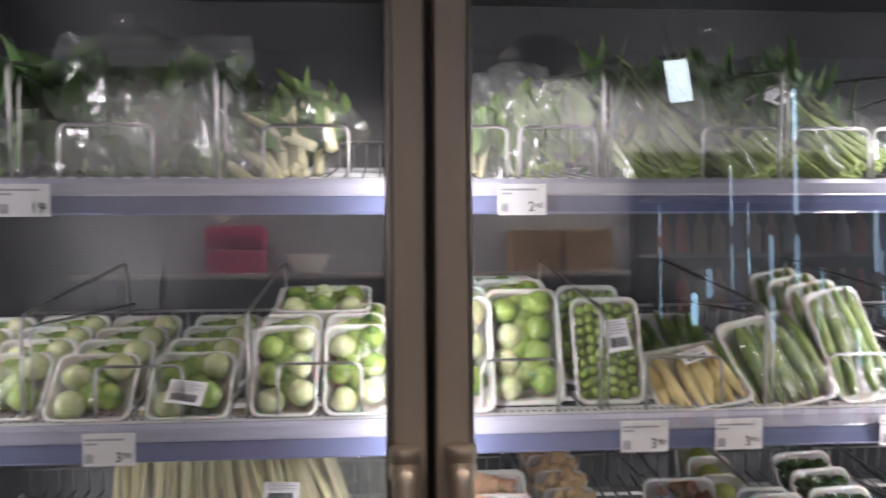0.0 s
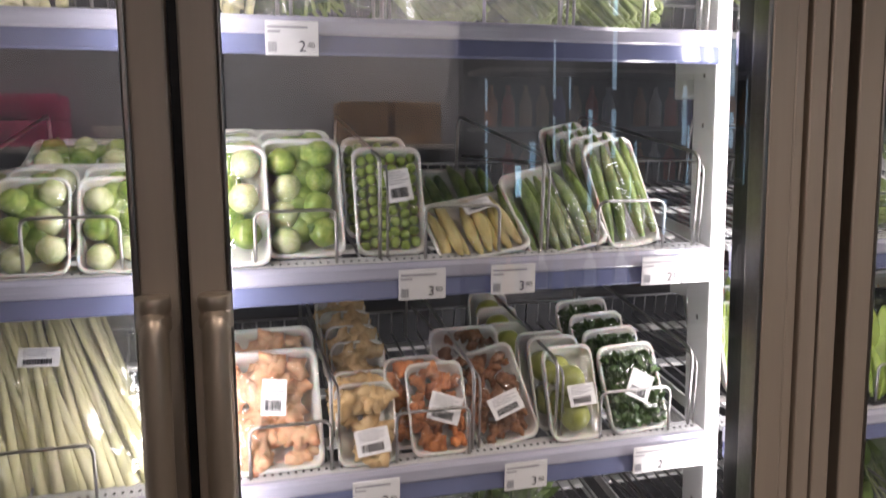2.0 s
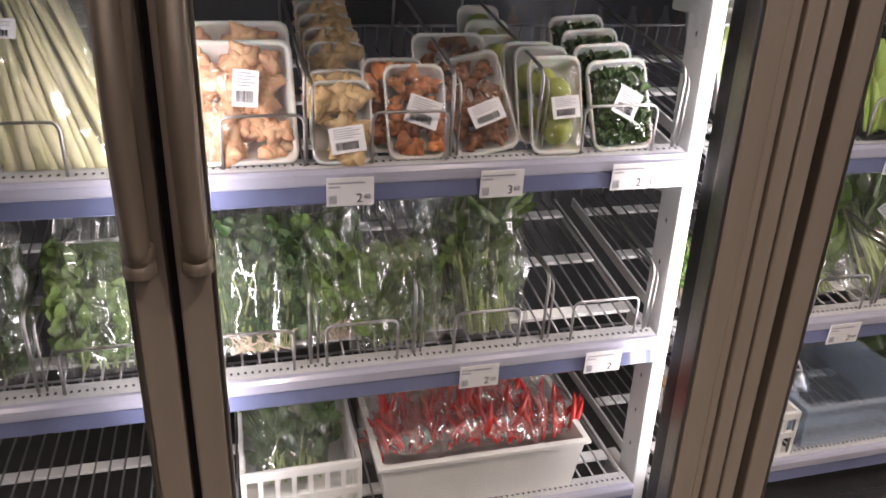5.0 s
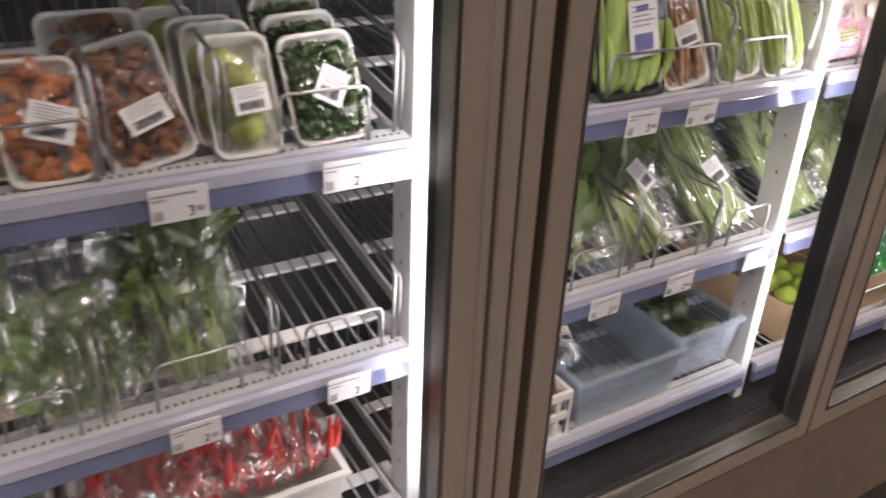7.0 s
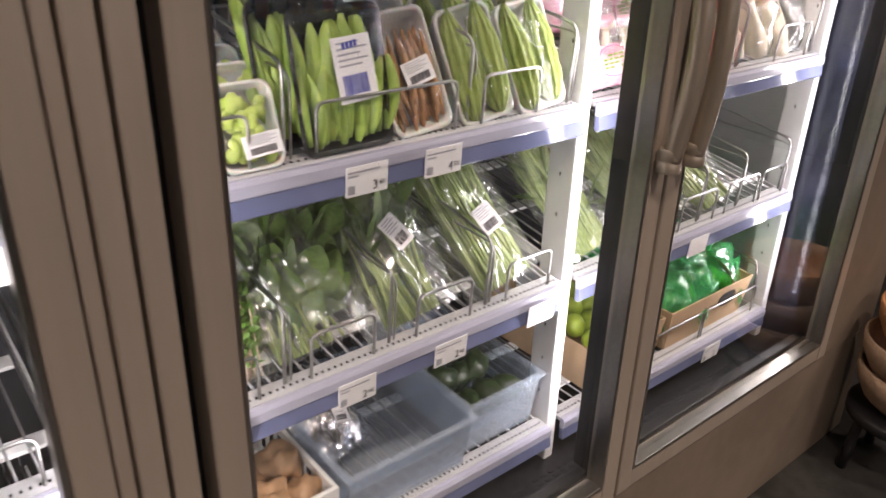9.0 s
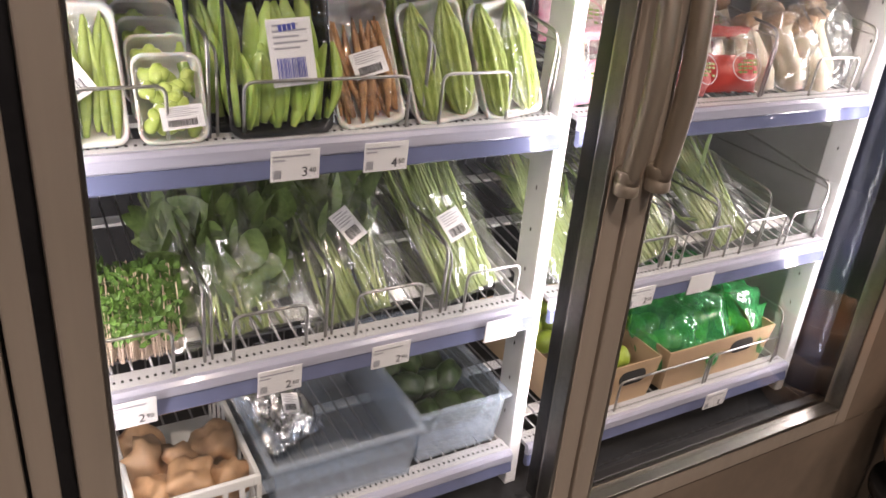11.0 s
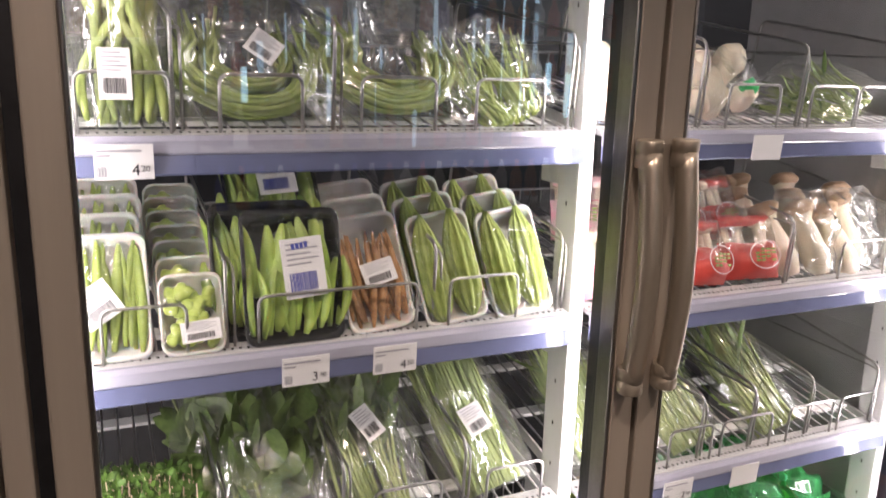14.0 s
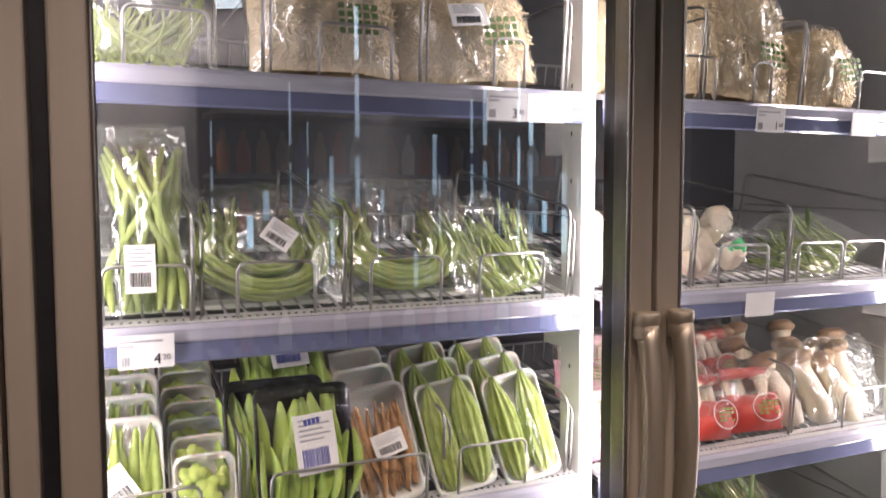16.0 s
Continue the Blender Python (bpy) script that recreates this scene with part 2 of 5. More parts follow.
M_TERRA = mat("wooden_bowl", (0.42, 0.20, 0.08), 0.45, 0, 0.15, 18, 0.1, 60)
M_TERRA2 = mat("clay_bowl", (0.36, 0.25, 0.17), 0.6, 0, 0.15, 18, 0.2, 60)
M_CYAN = glow("cool_case_light", (0.40, 0.78, 1.0), 3.6)
M_CYANDIM = glow("dim_case_light", (0.35, 0.72, 1.0), 1.5)
M_SPOT = glow("spot_glow", (1.0, 0.9, 0.75), 40.0)
M_PANEL = glow("panel_glow", (0.75, 0.93, 1.0), 6.0)
M_SIDE = mat("dark_blue_side_lining", (0.05, 0.055, 0.08), 0.25, 0.3, 0.1, 6)
# grey lining made paler: light from the end tube is put into the colour
M_LITLINING = mat("lit_side_lining", (0.58, 0.58, 0.59), 0.4, 0.1, 0.06, 6, 0.03, 80)
# grey lining darkened: shade behind shelves and produce is put into the colour
M_BACK = mat("shaded_back_lining", (0.036, 0.038, 0.043), 0.4, 0.15, 0.1, 5, 0.03, 80)
M_DECK = mat("dark_deck_metal", (0.035, 0.036, 0.04), 0.35, 0.5, 0.2, 10)


# ---- mesh helpers ----
def mesh(name, vf, smooth=True):
    me = bpy.data.meshes.new(name)
    me.from_pydata([tuple(v) for v in vf[0]], [], vf[1])
    bm = bmesh.new()
    bm.from_mesh(me)
    bmesh.ops.recalc_face_normals(bm, faces=bm.faces)
    bm.to_mesh(me)
    bm.free()
    if smooth:
        me.polygons.foreach_set("use_smooth", [True] * len(me.polygons))
    me.update()
    return me


def join(*vfs):
    V, F = [], []
    for v, f in vfs:
        k = len(V)
        V += [tuple(p) for p in v]
        F += [tuple(i + k for i in q) for q in f]
    return V, F


def moved(vf, m):
    return [tuple(m @ Vector(v)) for v in vf[0]], vf[1]


def block(x0, y0, z0, x1, y1, z1, b=0.0):
    """A box with chamfered edges along all sides when b > 0."""
    if b <= 0:
        v = [(x, y, z) for x in (x0, x1) for y in (y0, y1) for z in (z0, z1)]
        return v, [(0, 1, 3, 2), (4, 6, 7, 5), (0, 4, 5, 1), (2, 3, 7, 6), (0, 2, 6, 4), (1, 5, 7, 3)]
    bm = bmesh.new()
    bmesh.ops.create_cube(bm, size=1)
    for v in bm.verts:
        v.co = Vector((x0 + (v.co.x + 0.5) * (x1 - x0), y0 + (v.co.y + 0.5) * (y1 - y0), z0 + (v.co.z + 0.5) * (z1 - z0)))
    bmesh.ops.bevel(bm, geom=list(bm.edges), offset=b, segments=2, affect="EDGES", profile=0.5)
    bm.verts.index_update()
    out = [tuple(v.co) for v in bm.verts], [tuple(v.index for v in f.verts) for f in bm.faces]
    bm.free()
    return out


def tube(pts, r, sides=8, flat=1.0):
    """A round bar along points; r is one radius or one for each point."""
    pts = [Vector(p) for p in pts]
    rs = r if isinstance(r, (list, tuple)) else [r] * len(pts)
    V, F = [], []
    up = None
    for i, p in enumerate(pts):
        d = (pts[min(i + 1, len(pts) - 1)] - pts[max(i - 1, 0)]).normalized()
        if up is None:
            up = d.orthogonal().normalized()
        up = (up - d * up.dot(d)).normalized()
        s = d.cross(up)
        for k in range(sides):
            a = 2 * math.pi * k / sides
            V.append(p + (up * math.cos(a) * flat + s * math.sin(a)) * rs[i])
    for i in range(len(pts) - 1):
        for k in range(sides):
            a, b = i * sides + k, i * sides + (k + 1) % sides
            F.append((a, b, b + sides, a + sides))
    F.append(tuple(range(sides - 1, -1, -1)))
    F.append(tuple(range((len(pts) - 1) * sides, len(pts) * sides)))
    return V, F


def lathe(profile, sides=24):
    V, F = [], []
    for r, z in profile:
        for k in range(sides):
            a = 2 * math.pi * k / sides
            V.append((r * math.cos(a), r * math.sin(a), z))
    for i in range(len(profile) - 1):
        for k in range(sides):
            a, b = i * sides + k, i * sides + (k + 1) % sides
            F.append((a, b, b + sides, a + sides))
    return V, F


def ball(rx, ry, rz, rough=0.0, seed=0, sub=2):
    bm = bmesh.new()
    bmesh.ops.create_icosphere(bm, subdivisions=sub, radius=1)
    V = []
    for v in bm.verts:
        k = 1 + rough * noise.noise(v.co * 1.7 + Vector((seed * 3.1, seed, 0)))
        V.append((v.co.x * rx * k, v.co.y * ry * k, v.co.z * rz * k))
    bm.verts.index_update()
    F = [tuple(v.index for v in f.verts) for f in bm.faces]
    bm.free()
    return V, F


def rounded_loop(w, h, r, y, s=1.0, n=5):
    """Points round a rectangle with round corners, middle at z = h / 2."""
    w2, h2, r = w / 2 * s, h / 2 * s, r * s
    out = []
    for cx, cz, a0 in ((w2 - r, h2 - r, 0), (-w2 + r, h2 - r, 90), (-w2 + r, -h2 + r, 180), (w2 - r, -h2 + r, 270)):
        for k in range(n):
            a = radians(a0 + 90 * k / (n - 1))
            out.append((cx + r * math.cos(a), y, h / 2 + cz + r * math.sin(a)))
    return out


def loft(loops, cap0=True, cap1=True):
    n = len(loops[0])
    V = [p for lp in loops for p in lp]
    F = []
    for i in range(len(loops) - 1):
        for k in range(n):
            a, b = i * n + k, i * n + (k + 1) % n
            F.append((a, b, b + n, a + n))
    if cap0:
        F.append(tuple(range(n)))
    if cap1:
        F.append(tuple(range((len(loops) - 1) * n, len(loops) * n)))
    return V, F


def part(name, vf, material, parent=None, label="", m=None, smooth=True):
    """One mesh object under a thing or a part. vf: vertices and faces, or a finished mesh to share."""
    me = vf if isinstance(vf, bpy.types.Mesh) else mesh(name, vf, smooth)
    if not me.materials:
        me.materials.append(material)
    ob = new(name, me)
    if parent:
        ob.parent = parent
    if m is not None:
        ob.matrix_basis = m
    if label:
        tagged(ob, label)
    return ob


def thing(name, label, category, m=None, group="", kind=""):
    ob = new(name)
    tagged(ob, label, category, group, kind)
    if m is not None:
        ob.matrix_basis = m
    return ob


def solid(name, vf, material, label, category, kind="", smooth=False):
    return tagged(part(name, vf, material, smooth=smooth), label, category, kind=kind)


# ---- room ----
solid("floor", block(-3, -3.2, -0.1, 5, 2.2, 0), M_FLOOR, "dark stone shop floor with a dull shine", "floor", "structure")
solid("ceiling", block(-3, -3.2, 2.8, 5, 2.2, 2.9), M_CEIL, "dark grey painted shop ceiling", "ceiling", "structure")
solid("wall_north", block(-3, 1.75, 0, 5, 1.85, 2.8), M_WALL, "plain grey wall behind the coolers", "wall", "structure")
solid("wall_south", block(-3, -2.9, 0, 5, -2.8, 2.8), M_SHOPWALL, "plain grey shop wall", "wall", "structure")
solid("wall_west", block(-3.1, -3.2, 0, -3, 1.85, 2.8), M_WALL, "plain grey shop wall", "wall", "structure")
solid("wall_east", block(5, -3.2, 0, 5.1, 1.85, 2.8), M_WALL, "plain grey shop wall", "wall", "structure")

# ---- cooler cabinet ----
YD = 0.85          # front of the doors
YS = 1.025         # front of the shelves
YB = 1.56          # back lining
X0, X1 = -0.72, 2.50
TOP = 2.06
cooler = thing("refrigerated_cabinet", "champagne metal glass-door cooler with grey lining", "cooler", kind="structure")
part("back_lining", block(X0, YB, 0.3, X1, YB + 0.05, TOP), M_BACK, cooler, "dark grey metal back lining", smooth=False)
part("top_panel", block(X0, YD + 0.045, TOP, X1, YB + 0.05, TOP + 0.09), M_BLACK, cooler, smooth=False)
part("header", block(X0 - 0.03, YD, TOP - 0.02, X1 + 0.2, YD + 0.044, TOP + 0.25, 0.003), M_STILE, cooler, smooth=False)
part("deck", block(X0, YD + 0.05, 0.26, X1, YB, 0.296), M_DECK, cooler, "dark perforated bottom deck", smooth=False)
part("base_cladding", block(X0 - 0.03, YD + 0.006, 0.0, X1 + 0.22, YD + 0.05, 0.331, 0.003), M_BASE, cooler, "brown-beige metal base cladding", smooth=False)
part("end_cladding", block(2.462, YD + 0.004, 0.333, X1 + 0.22, YD + 0.05, TOP - 0.022, 0.003), M_BASE, cooler, "brown-beige metal end cladding", smooth=False)
part("side_lining", block(X1 + 0.001, 1.062, 0.3, X1 + 0.04, YB, TOP), M_LITLINING, cooler, "pale grey side lining", smooth=False)
part("side_front_lining", block(X1 + 0.001, YD + 0.052, 0.3, X1 + 0.04, 1.06, TOP), M_SIDE, cooler, smooth=False)
part("side_lining", block(X0 - 0.04, YD + 0.052, 0.3, X0 - 0.001, YB, TOP), M_GREYWALL, cooler, smooth=False)
part("deck_lip", block(X0, YD + 0.052, 0.298, X1, YD + 0.075, 0.372, 0.003), M_BLACK, cooler, smooth=False)
holes = [block(x, y, 0.296, x + 0.012, y + 0.006, 0.2975) for x in np.arange(0.95, 2.45, 0.022) for y in np.arange(0.945, 1.0, 0.013)]
tagged(part("deck_perforations", join(*holes), M_HOLE, cooler, smooth=False), kind="stuff")
# frame posts behind the door joints, with a light tube on each
for jx, hw in ((-0.69, 0.02), (0.088, 0.02), (0.882, 0.070), (1.676, 0.032), (2.46, 0.02)):
    part("frame_mullion", block(jx - hw, YD + 0.046, 0.372, jx + hw, YD + 0.088, TOP - 0.001, 0.002), M_BLACK, cooler, smooth=False)
    part("led_tube", block(jx - 0.006, YD + 0.0885, 0.42, jx + 0.006, YD + 0.0915, TOP - 0.06, 0.001), M_LEDTUBE, cooler, "lit white tube", smooth=False)
# filler between the two cabinet halves
for fa, fb, fy in ((0.8390, 0.8555, 0.006), (0.8575, 0.8845, 0.0), (0.8890, 0.9165, 0.0)):
    part("filler_profile", block(fa, YD + fy, 0.333, fb, YD + 0.043, TOP - 0.022, 0.003), M_STILE, cooler, smooth=False)
# white slotted shelf posts
slots = [block(-0.0015, -0.0008, z, 0.0015, 0.0, z + 0.007) for z in np.arange(0.45, 1.95, 0.075)]
for px in (-0.66, 0.088, 0.862, 1.689, 2.482):
    post = part("shelf_post", block(px - 0.017, 1.032, 0.297, px + 0.008, 1.092, TOP - 0.001, 0.003), M_WHITE, cooler, "white enamelled slotted post", smooth=False)
    for side, ang in ((-1, -90), (1, 90)):
        v = join(*slots)
        tagged(part("slots", moved(v, pose(px + (-0.0175 if side < 0 else 0.0085), 1.062, 0, 0, 0, ang)), M_HOLE, post, smooth=False), kind="stuff")
    part("bracket_plate", join(*[block(px - 0.014, 1.094, z - 0.09, px + 0.006, 1.15, z - 0.012, 0.003) for z in (1.638, 1.318, 1.029, 0.704, 0.386)]), M_WHITE, post, smooth=False)


# ---- doors ----
def door(x0, x1, handle_side, label):
    z0, z1 = 0.335, TOP - 0.024
    y0, y1 = YD, YD + 0.04
    d = thing("glass_door", label, "glass door", pose(x0, y0, z0), "cooler doors")
    w, h = x1 - x0, z1 - z0
    s = 0.038
    part("stile", block(0, 0, 0, s, 0.04, h, 0.003), M_STILE, d, smooth=False)
    part("stile", block(w - s, 0, 0, w, 0.04, h, 0.003), M_STILE, d, smooth=False)
    part("bottom_rail", block(s, 0.001, 0, w - s, 0.039, 0.042, 0.003), M_STILE, d, smooth=False)
    part("top_rail", block(s, 0.001, h - 0.042, w - s, 0.039, h, 0.003), M_STILE, d, smooth=False)
    part("bead", join(block(s, -0.001, 0.042, s + 0.005, 0.03, h - 0.042, 0.002), block(w - s - 0.007, -0.001, 0.042, w - s, 0.03, h - 0.042, 0.002),
                      block(s + 0.007, -0.001, 0.042, w - s - 0.007, 0.03, 0.050, 0.002), block(s + 0.007, -0.001, h - 0.05, w - s - 0.007, 0.03, h - 0.042, 0.002)), M_CHROME, d, "bright metal glazing bead", smooth=False)
    pane = part("pane", block(s + 0.007, 0.018, 0.05, w - s - 0.007, 0.022, h - 0.05), M_GLASS, d, "clear glass pane", smooth=False)
    pane.visible_shadow = False
    hx = 0.025 if handle_side < 0 else w - 0.025
    za, zb = 1.0 - z0, 1.307 - z0
    pts = [(hx, -0.022 - 0.016 * math.sin(math.pi * k / 14), za + (zb - za) * k / 14) for k in range(15)]
    hd = part("handle", tube(pts, 0.0150, 16), M_HANDLE, d, "bowed champagne metal pull handle")
    for z in (za, zb):
        part("collar", join(moved(lathe([(0.0, -0.018), (0.0165, -0.018), (0.0178, -0.016), (0.0178, -0.004), (0.0165, -0.002), (0.0165, 0.002), (0.0178, 0.004), (0.0178, 0.016), (0.0165, 0.018), (0.0, 0.018)], 20), pose(hx, -0.020, z)),
                            block(hx - 0.007, -0.012, z - 0.009, hx + 0.007, 0.002, z + 0.009, 0.002)), M_HANDLE, hd)
    return d


door(-0.665, 0.081, 1, "closed champagne metal framed glass cooler door with bar handle")
door(0.092, 0.836, -1, "closed champagne metal framed glass cooler door with bar handle")
door(0.934, 1.664, 1, "closed champagne metal framed glass cooler door with bar handle")
door(1.672, 2.458, -1, "closed champagne metal framed glass cooler door with bar handle")

# ---- shelves ----
LEVELS = {1: 1.638, 2: 1.318, 3: 1.029, 4: 0.704, 5: 0.386}
SLOPE = 10.0
BAYS = {"A": (-0.64, 0.069), "B": (0.107, 0.840), "C": (0.876, 1.671), "D": (1.708, 2.463)}


def on_shelf(bay, lv, x, back=0.0):
    """A point on the shelf's sloping surface, back metres behind the front edge."""
    sl = SLOPE if lv < 5 else 2.0
    return x, YS + 0.012 + back * math.cos(radians(sl)), LEVELS[lv] + 0.004 + back * math.sin(radians(sl))



def shelf(bay, lv):
    x0, x1 = BAYS[bay]
    w, sl = x1 - x0, (SLOPE if lv < 5 else 2.0)
    s = thing("wire_shelf", "white wire cooler shelf with a pale plastic price rail", "shelf", pose(x0, YS, LEVELS[lv]), "cooler shelves")
    prof = lambda pts: loft([[(x, y, z) for y, z in pts] for x in (0, w)])
    part("price_rail", prof([(0.006, 0.001), (-0.002, 0.001), (-0.006, -0.005), (-0.0065, -0.019), (-0.004, -0.022), (0.006, -0.022)]), M_RAIL, s, smooth=False)
    part("rail_insert", prof([(0.005, -0.0225), (-0.004, -0.0225), (-0.0075, -0.044), (-0.005, -0.047), (0.005, -0.047)]), M_RAILBLUE, s, "blue tinted plastic rail insert", smooth=False)
    tilt = pose(0, 0.007, 0.0, sl)
    part("front_strip", moved(block(0, 0, -0.008, w, 0.030, 0.001, 0.001), tilt), M_STRIP, s, smooth=False)
    tagged(part("perforations", moved(join(*[block(x, 0.0105, 0.001, x + 0.0036, 0.0150, 0.0016) for x in np.arange(0.006, w - 0.008, 0.0105)]), tilt), M_HOLE, s, smooth=False), kind="stuff")
    L = 0.47
    for y in (0.075, 0.235, 0.40):
        part("crossbar", moved(block(0.01, y, -0.008, w - 0.01, y + 0.024, -0.001, 0.001), tilt), M_WHITE, s, smooth=False)
    wires = [tube([tilt @ Vector((x, 0.03, -0.001)), tilt @ Vector((x, L, -0.001))], 0.0022, 5) for x in np.arange(0.02, w - 0.01, 0.026)]
    tagged(part("grid_wires", join(*wires), M_GRID, s), kind="stuff")
    part("back_stop", join(*[tube([tilt @ Vector((x, L, -0.001)), tilt @ Vector((x, L, 0.045))], 0.0018, 5) for x in np.arange(0.02, w - 0.01, 0.026)],
                           tube([tilt @ Vector((0.01, L, 0.045)), tilt @ Vector((w - 0.01, L, 0.045))], 0.003, 6)), M_GRID, s)
    for x in (0.002, w - 0.006):
        part("side_arm", moved(block(x, 0.03, -0.022, x + 0.004, L, -0.002), tilt), M_WHITE, s, smooth=False)
    return s


for bay in BAYS:
    for lv in LEVELS:
        shelf(bay, lv)


def bend(pts, r=0.012, n=4):
    """Round the inner corners of a wire."""
    pts = [Vector(p) for p in pts]
    out = [pts[0]]
    for a, b, c in zip(pts, pts[1:], pts[2:]):
        p, q = b + (a - b).normalized() * r, b + (c - b).normalized() * r
        for k in range(n + 1):
            t = k / n
            out.append(p * (1 - t) ** 2 + b * 2 * t * (1 - t) + q * t * t)
    return out + [pts[-1]]


def fence(bay, lv, xa, xb, h=0.074):
    w = xb - xa
    x, y, z = on_shelf(bay, lv, xa, 0.004)
    f = thing("wire_fence", "bent chrome wire fence on the shelf front", "shelf fence", pose(x, y, z - 0.004), "shelf fences")
    part("wire", tube(bend([(0, 0, 0), (0, -0.004, h), (w, -0.004, h), (w, 0, 0)], 0.014), 0.0024, 8), M_WIRE, f)


def divider(bay, lv, xa, h=0.125, length=0.44):
    x, y, z = on_shelf(bay, lv, xa, 0.014)
    sl = SLOPE if lv < 5 else 2.0
    f = thing("wire_divider", "bent chrome wire divider standing on the shelf", "shelf divider", pose(x, y, z - 0.004, sl), "shelf dividers")
    part("wire", tube(bend([(0, 0, 0), (0, 0.012, h), (0, length, h), (0, length, 0)], 0.02), 0.0028, 8), M_WIRE, f)
    part("wire", tube(bend([(0.011, 0.002, 0), (0.011, 0.014, h - 0.014), (0.011, length, h * 0.45)], 0.02), 0.0020, 8), M_WIRE, f)


FENCES = {
    "A": {1: ((-0.392, -0.271), (-0.126, -0.012)), 2: ((-0.62, -0.52), (-0.344, -0.232), (-0.108, 0.004)), 3: ((-0.30, -0.2), (-0.16, -0.043)), 4: ((-0.33, -0.22), (-0.094, 0.02))},
    "B": {1: ((0.12, 0.206), (0.223, 0.330), (0.483, 0.594), (0.616, 0.726), (0.733, 0.832)), 2: ((0.167, 0.273), (0.396, 0.504), (0.658, 0.766)),
          3: ((0.149, 0.258), (0.350, 0.458), (0.666, 0.784)), 4: ((0.121, 0.230), (0.279, 0.390), (0.482, 0.591), (0.685, 0.802))},
    "C": {1: ((1.01, 1.112), (1.255, 1.358), (1.520, 1.572)), 2: ((0.978, 1.083), (1.141, 1.245), (1.325, 1.433), (1.496, 1.607)),
          3: ((0.987, 1.089), (1.181, 1.410), (1.462, 1.577)), 4: ((0.969, 1.076), (1.158, 1.266), (1.346, 1.457), (1.538, 1.641))},
    "D": {1: ((1.860, 1.945), (2.032, 2.072), (2.296, 2.40)), 2: ((1.961, 2.075), (2.149, 2.262), (2.269, 2.38)), 3: ((1.80, 1.90), (2.281, 2.406)),
          4: ((1.908, 2.007), (2.031, 2.155), (2.20, 2.32), (2.34, 2.44)), 5: ((1.938, 2.195), (2.204, 2.423))},
}
DIVIDERS = {
    "A": {1: (-0.456, -0.189), 2: (-0.439, -0.148), 3: (-0.33,), 4: (-0.13,)},
    "B": {1: (0.343, 0.600, 0.825), 2: (0.334, 0.572, 0.825), 3: (0.260, 0.466, 0.597, 0.825), 4: (0.256, 0.419, 0.638, 0.825)},
    "C": {1: (1.181, 1.405, 1.645), 2: (1.086, 1.289, 1.656), 3: (1.140, 1.44, 1.656), 4: (1.120, 1.300, 1.500)},
    "D": {1: (1.92, 2.152), 2: (1.905, 2.130, 2.44), 3: (2.150, 2.445), 4: (1.985, 2.11, 2.26, 2.445), 5: (2.445,)},
}
for bay, levels in FENCES.items():
    for lv, spans in levels.items():
        for xa, xb in spans:
            fence(bay, lv, xa, xb)
for bay, levels in DIVIDERS.items():
    for lv, xs in levels.items():
        for x in xs:
            divider(bay, lv, x, 0.155 if lv == 1 else 0.140 if lv == 2 else 0.125)

TEXTS = {}


def text_mesh(s, size):
    key = (s, size)
    if key not in TEXTS:
        c = bpy.data.curves.new("digits", "FONT")
        c.body, c.size, c.extrude = s, size, 0.0002
        ob = bpy.data.objects.new("digits", c)
        me = bpy.data.meshes.new_from_object(ob)
        bpy.data.objects.remove(ob)
        TEXTS[key] = me
    return TEXTS[key]


def price_tag(lv, x, euros, cents, w=0.0655, h=0.042, plain=False):
    """A paper tag in the rail; x is its left edge."""
    t = thing("price_tag", "white paper price tag with black figures on the rail" if not plain else "blank pale paper tag on the rail", "price tag", pose(x, YS - 0.0125, LEVELS[lv] - 0.049, 4), "price tags")
    part("paper", block(0, 0, 0, w, 0.0018, h, 0.0004), M_PAPER, t, smooth=False)
    if plain:
        return
    part("euro_figure", text_mesh(euros, 0.019), M_INK, t, m=pose(w * 0.62, -0.0004, 0.005, 90))
    if cents:
        part("cent_figures", text_mesh(cents, 0.010), M_INK, t, m=pose(w * 0.62 + 0.0105, -0.0004, 0.0095, 90))
    part("name_line", join(block(0.003, -0.0006, h - 0.009, w * 0.8, -0.0001, h - 0.0065), block(0.003, -0.0006, h - 0.0145, w * 0.28, -0.0001, h - 0.012)), M_INKGREY, t, smooth=False)
    part("barcode", join(*[block(0.003 + 0.0016 * k, -0.0006, 0.004, 0.0039 + 0.0016 * k + 0.0004 * (k % 2), -0.0001, 0.016) for k in range(7)]), M_INKGREY, t, smooth=False)


for lv, x, e, c in ((1, 0.188, "2", "40"), (2, 0.351, "3", "90"), (2, 0.482, "3", "90"), (2, 0.716, "2", "50"), (3, 0.282, "2", "40"), (3, 0.502, "3", "60"), (3, 0.708, "2", ""),
                    (4, 0.486, "2", "20"), (4, 0.703, "2", ""), (1, -0.457, "19", "90"), (2, -0.350, "3", "90"),
                    (1, 1.494, "3", "70"), (2, 0.993, "4", "20"), (3, 1.205, "3", "40"), (3, 1.334, "4", "50"), (4, 0.980, "2", "90"), (4, 1.183, "2", "60"), (4, 1.361, "2", "90"),
                    (1, 2.012, "1", "60"), (4, 1.880, "2", "50"), (5, 2.182, "2", "")):
    price_tag(lv, x, e, c)
for lv, x in ((4, 1.567), (1, 1.560), (2, 1.998), (4, 2.038), (1, 2.244), (3, 0.775), (2, 0.783)):
    price_tag(lv, x, "", "", plain=True)


# ---- produce ----
rng = random.Random(7)
R = rng.uniform
CACHE = {}


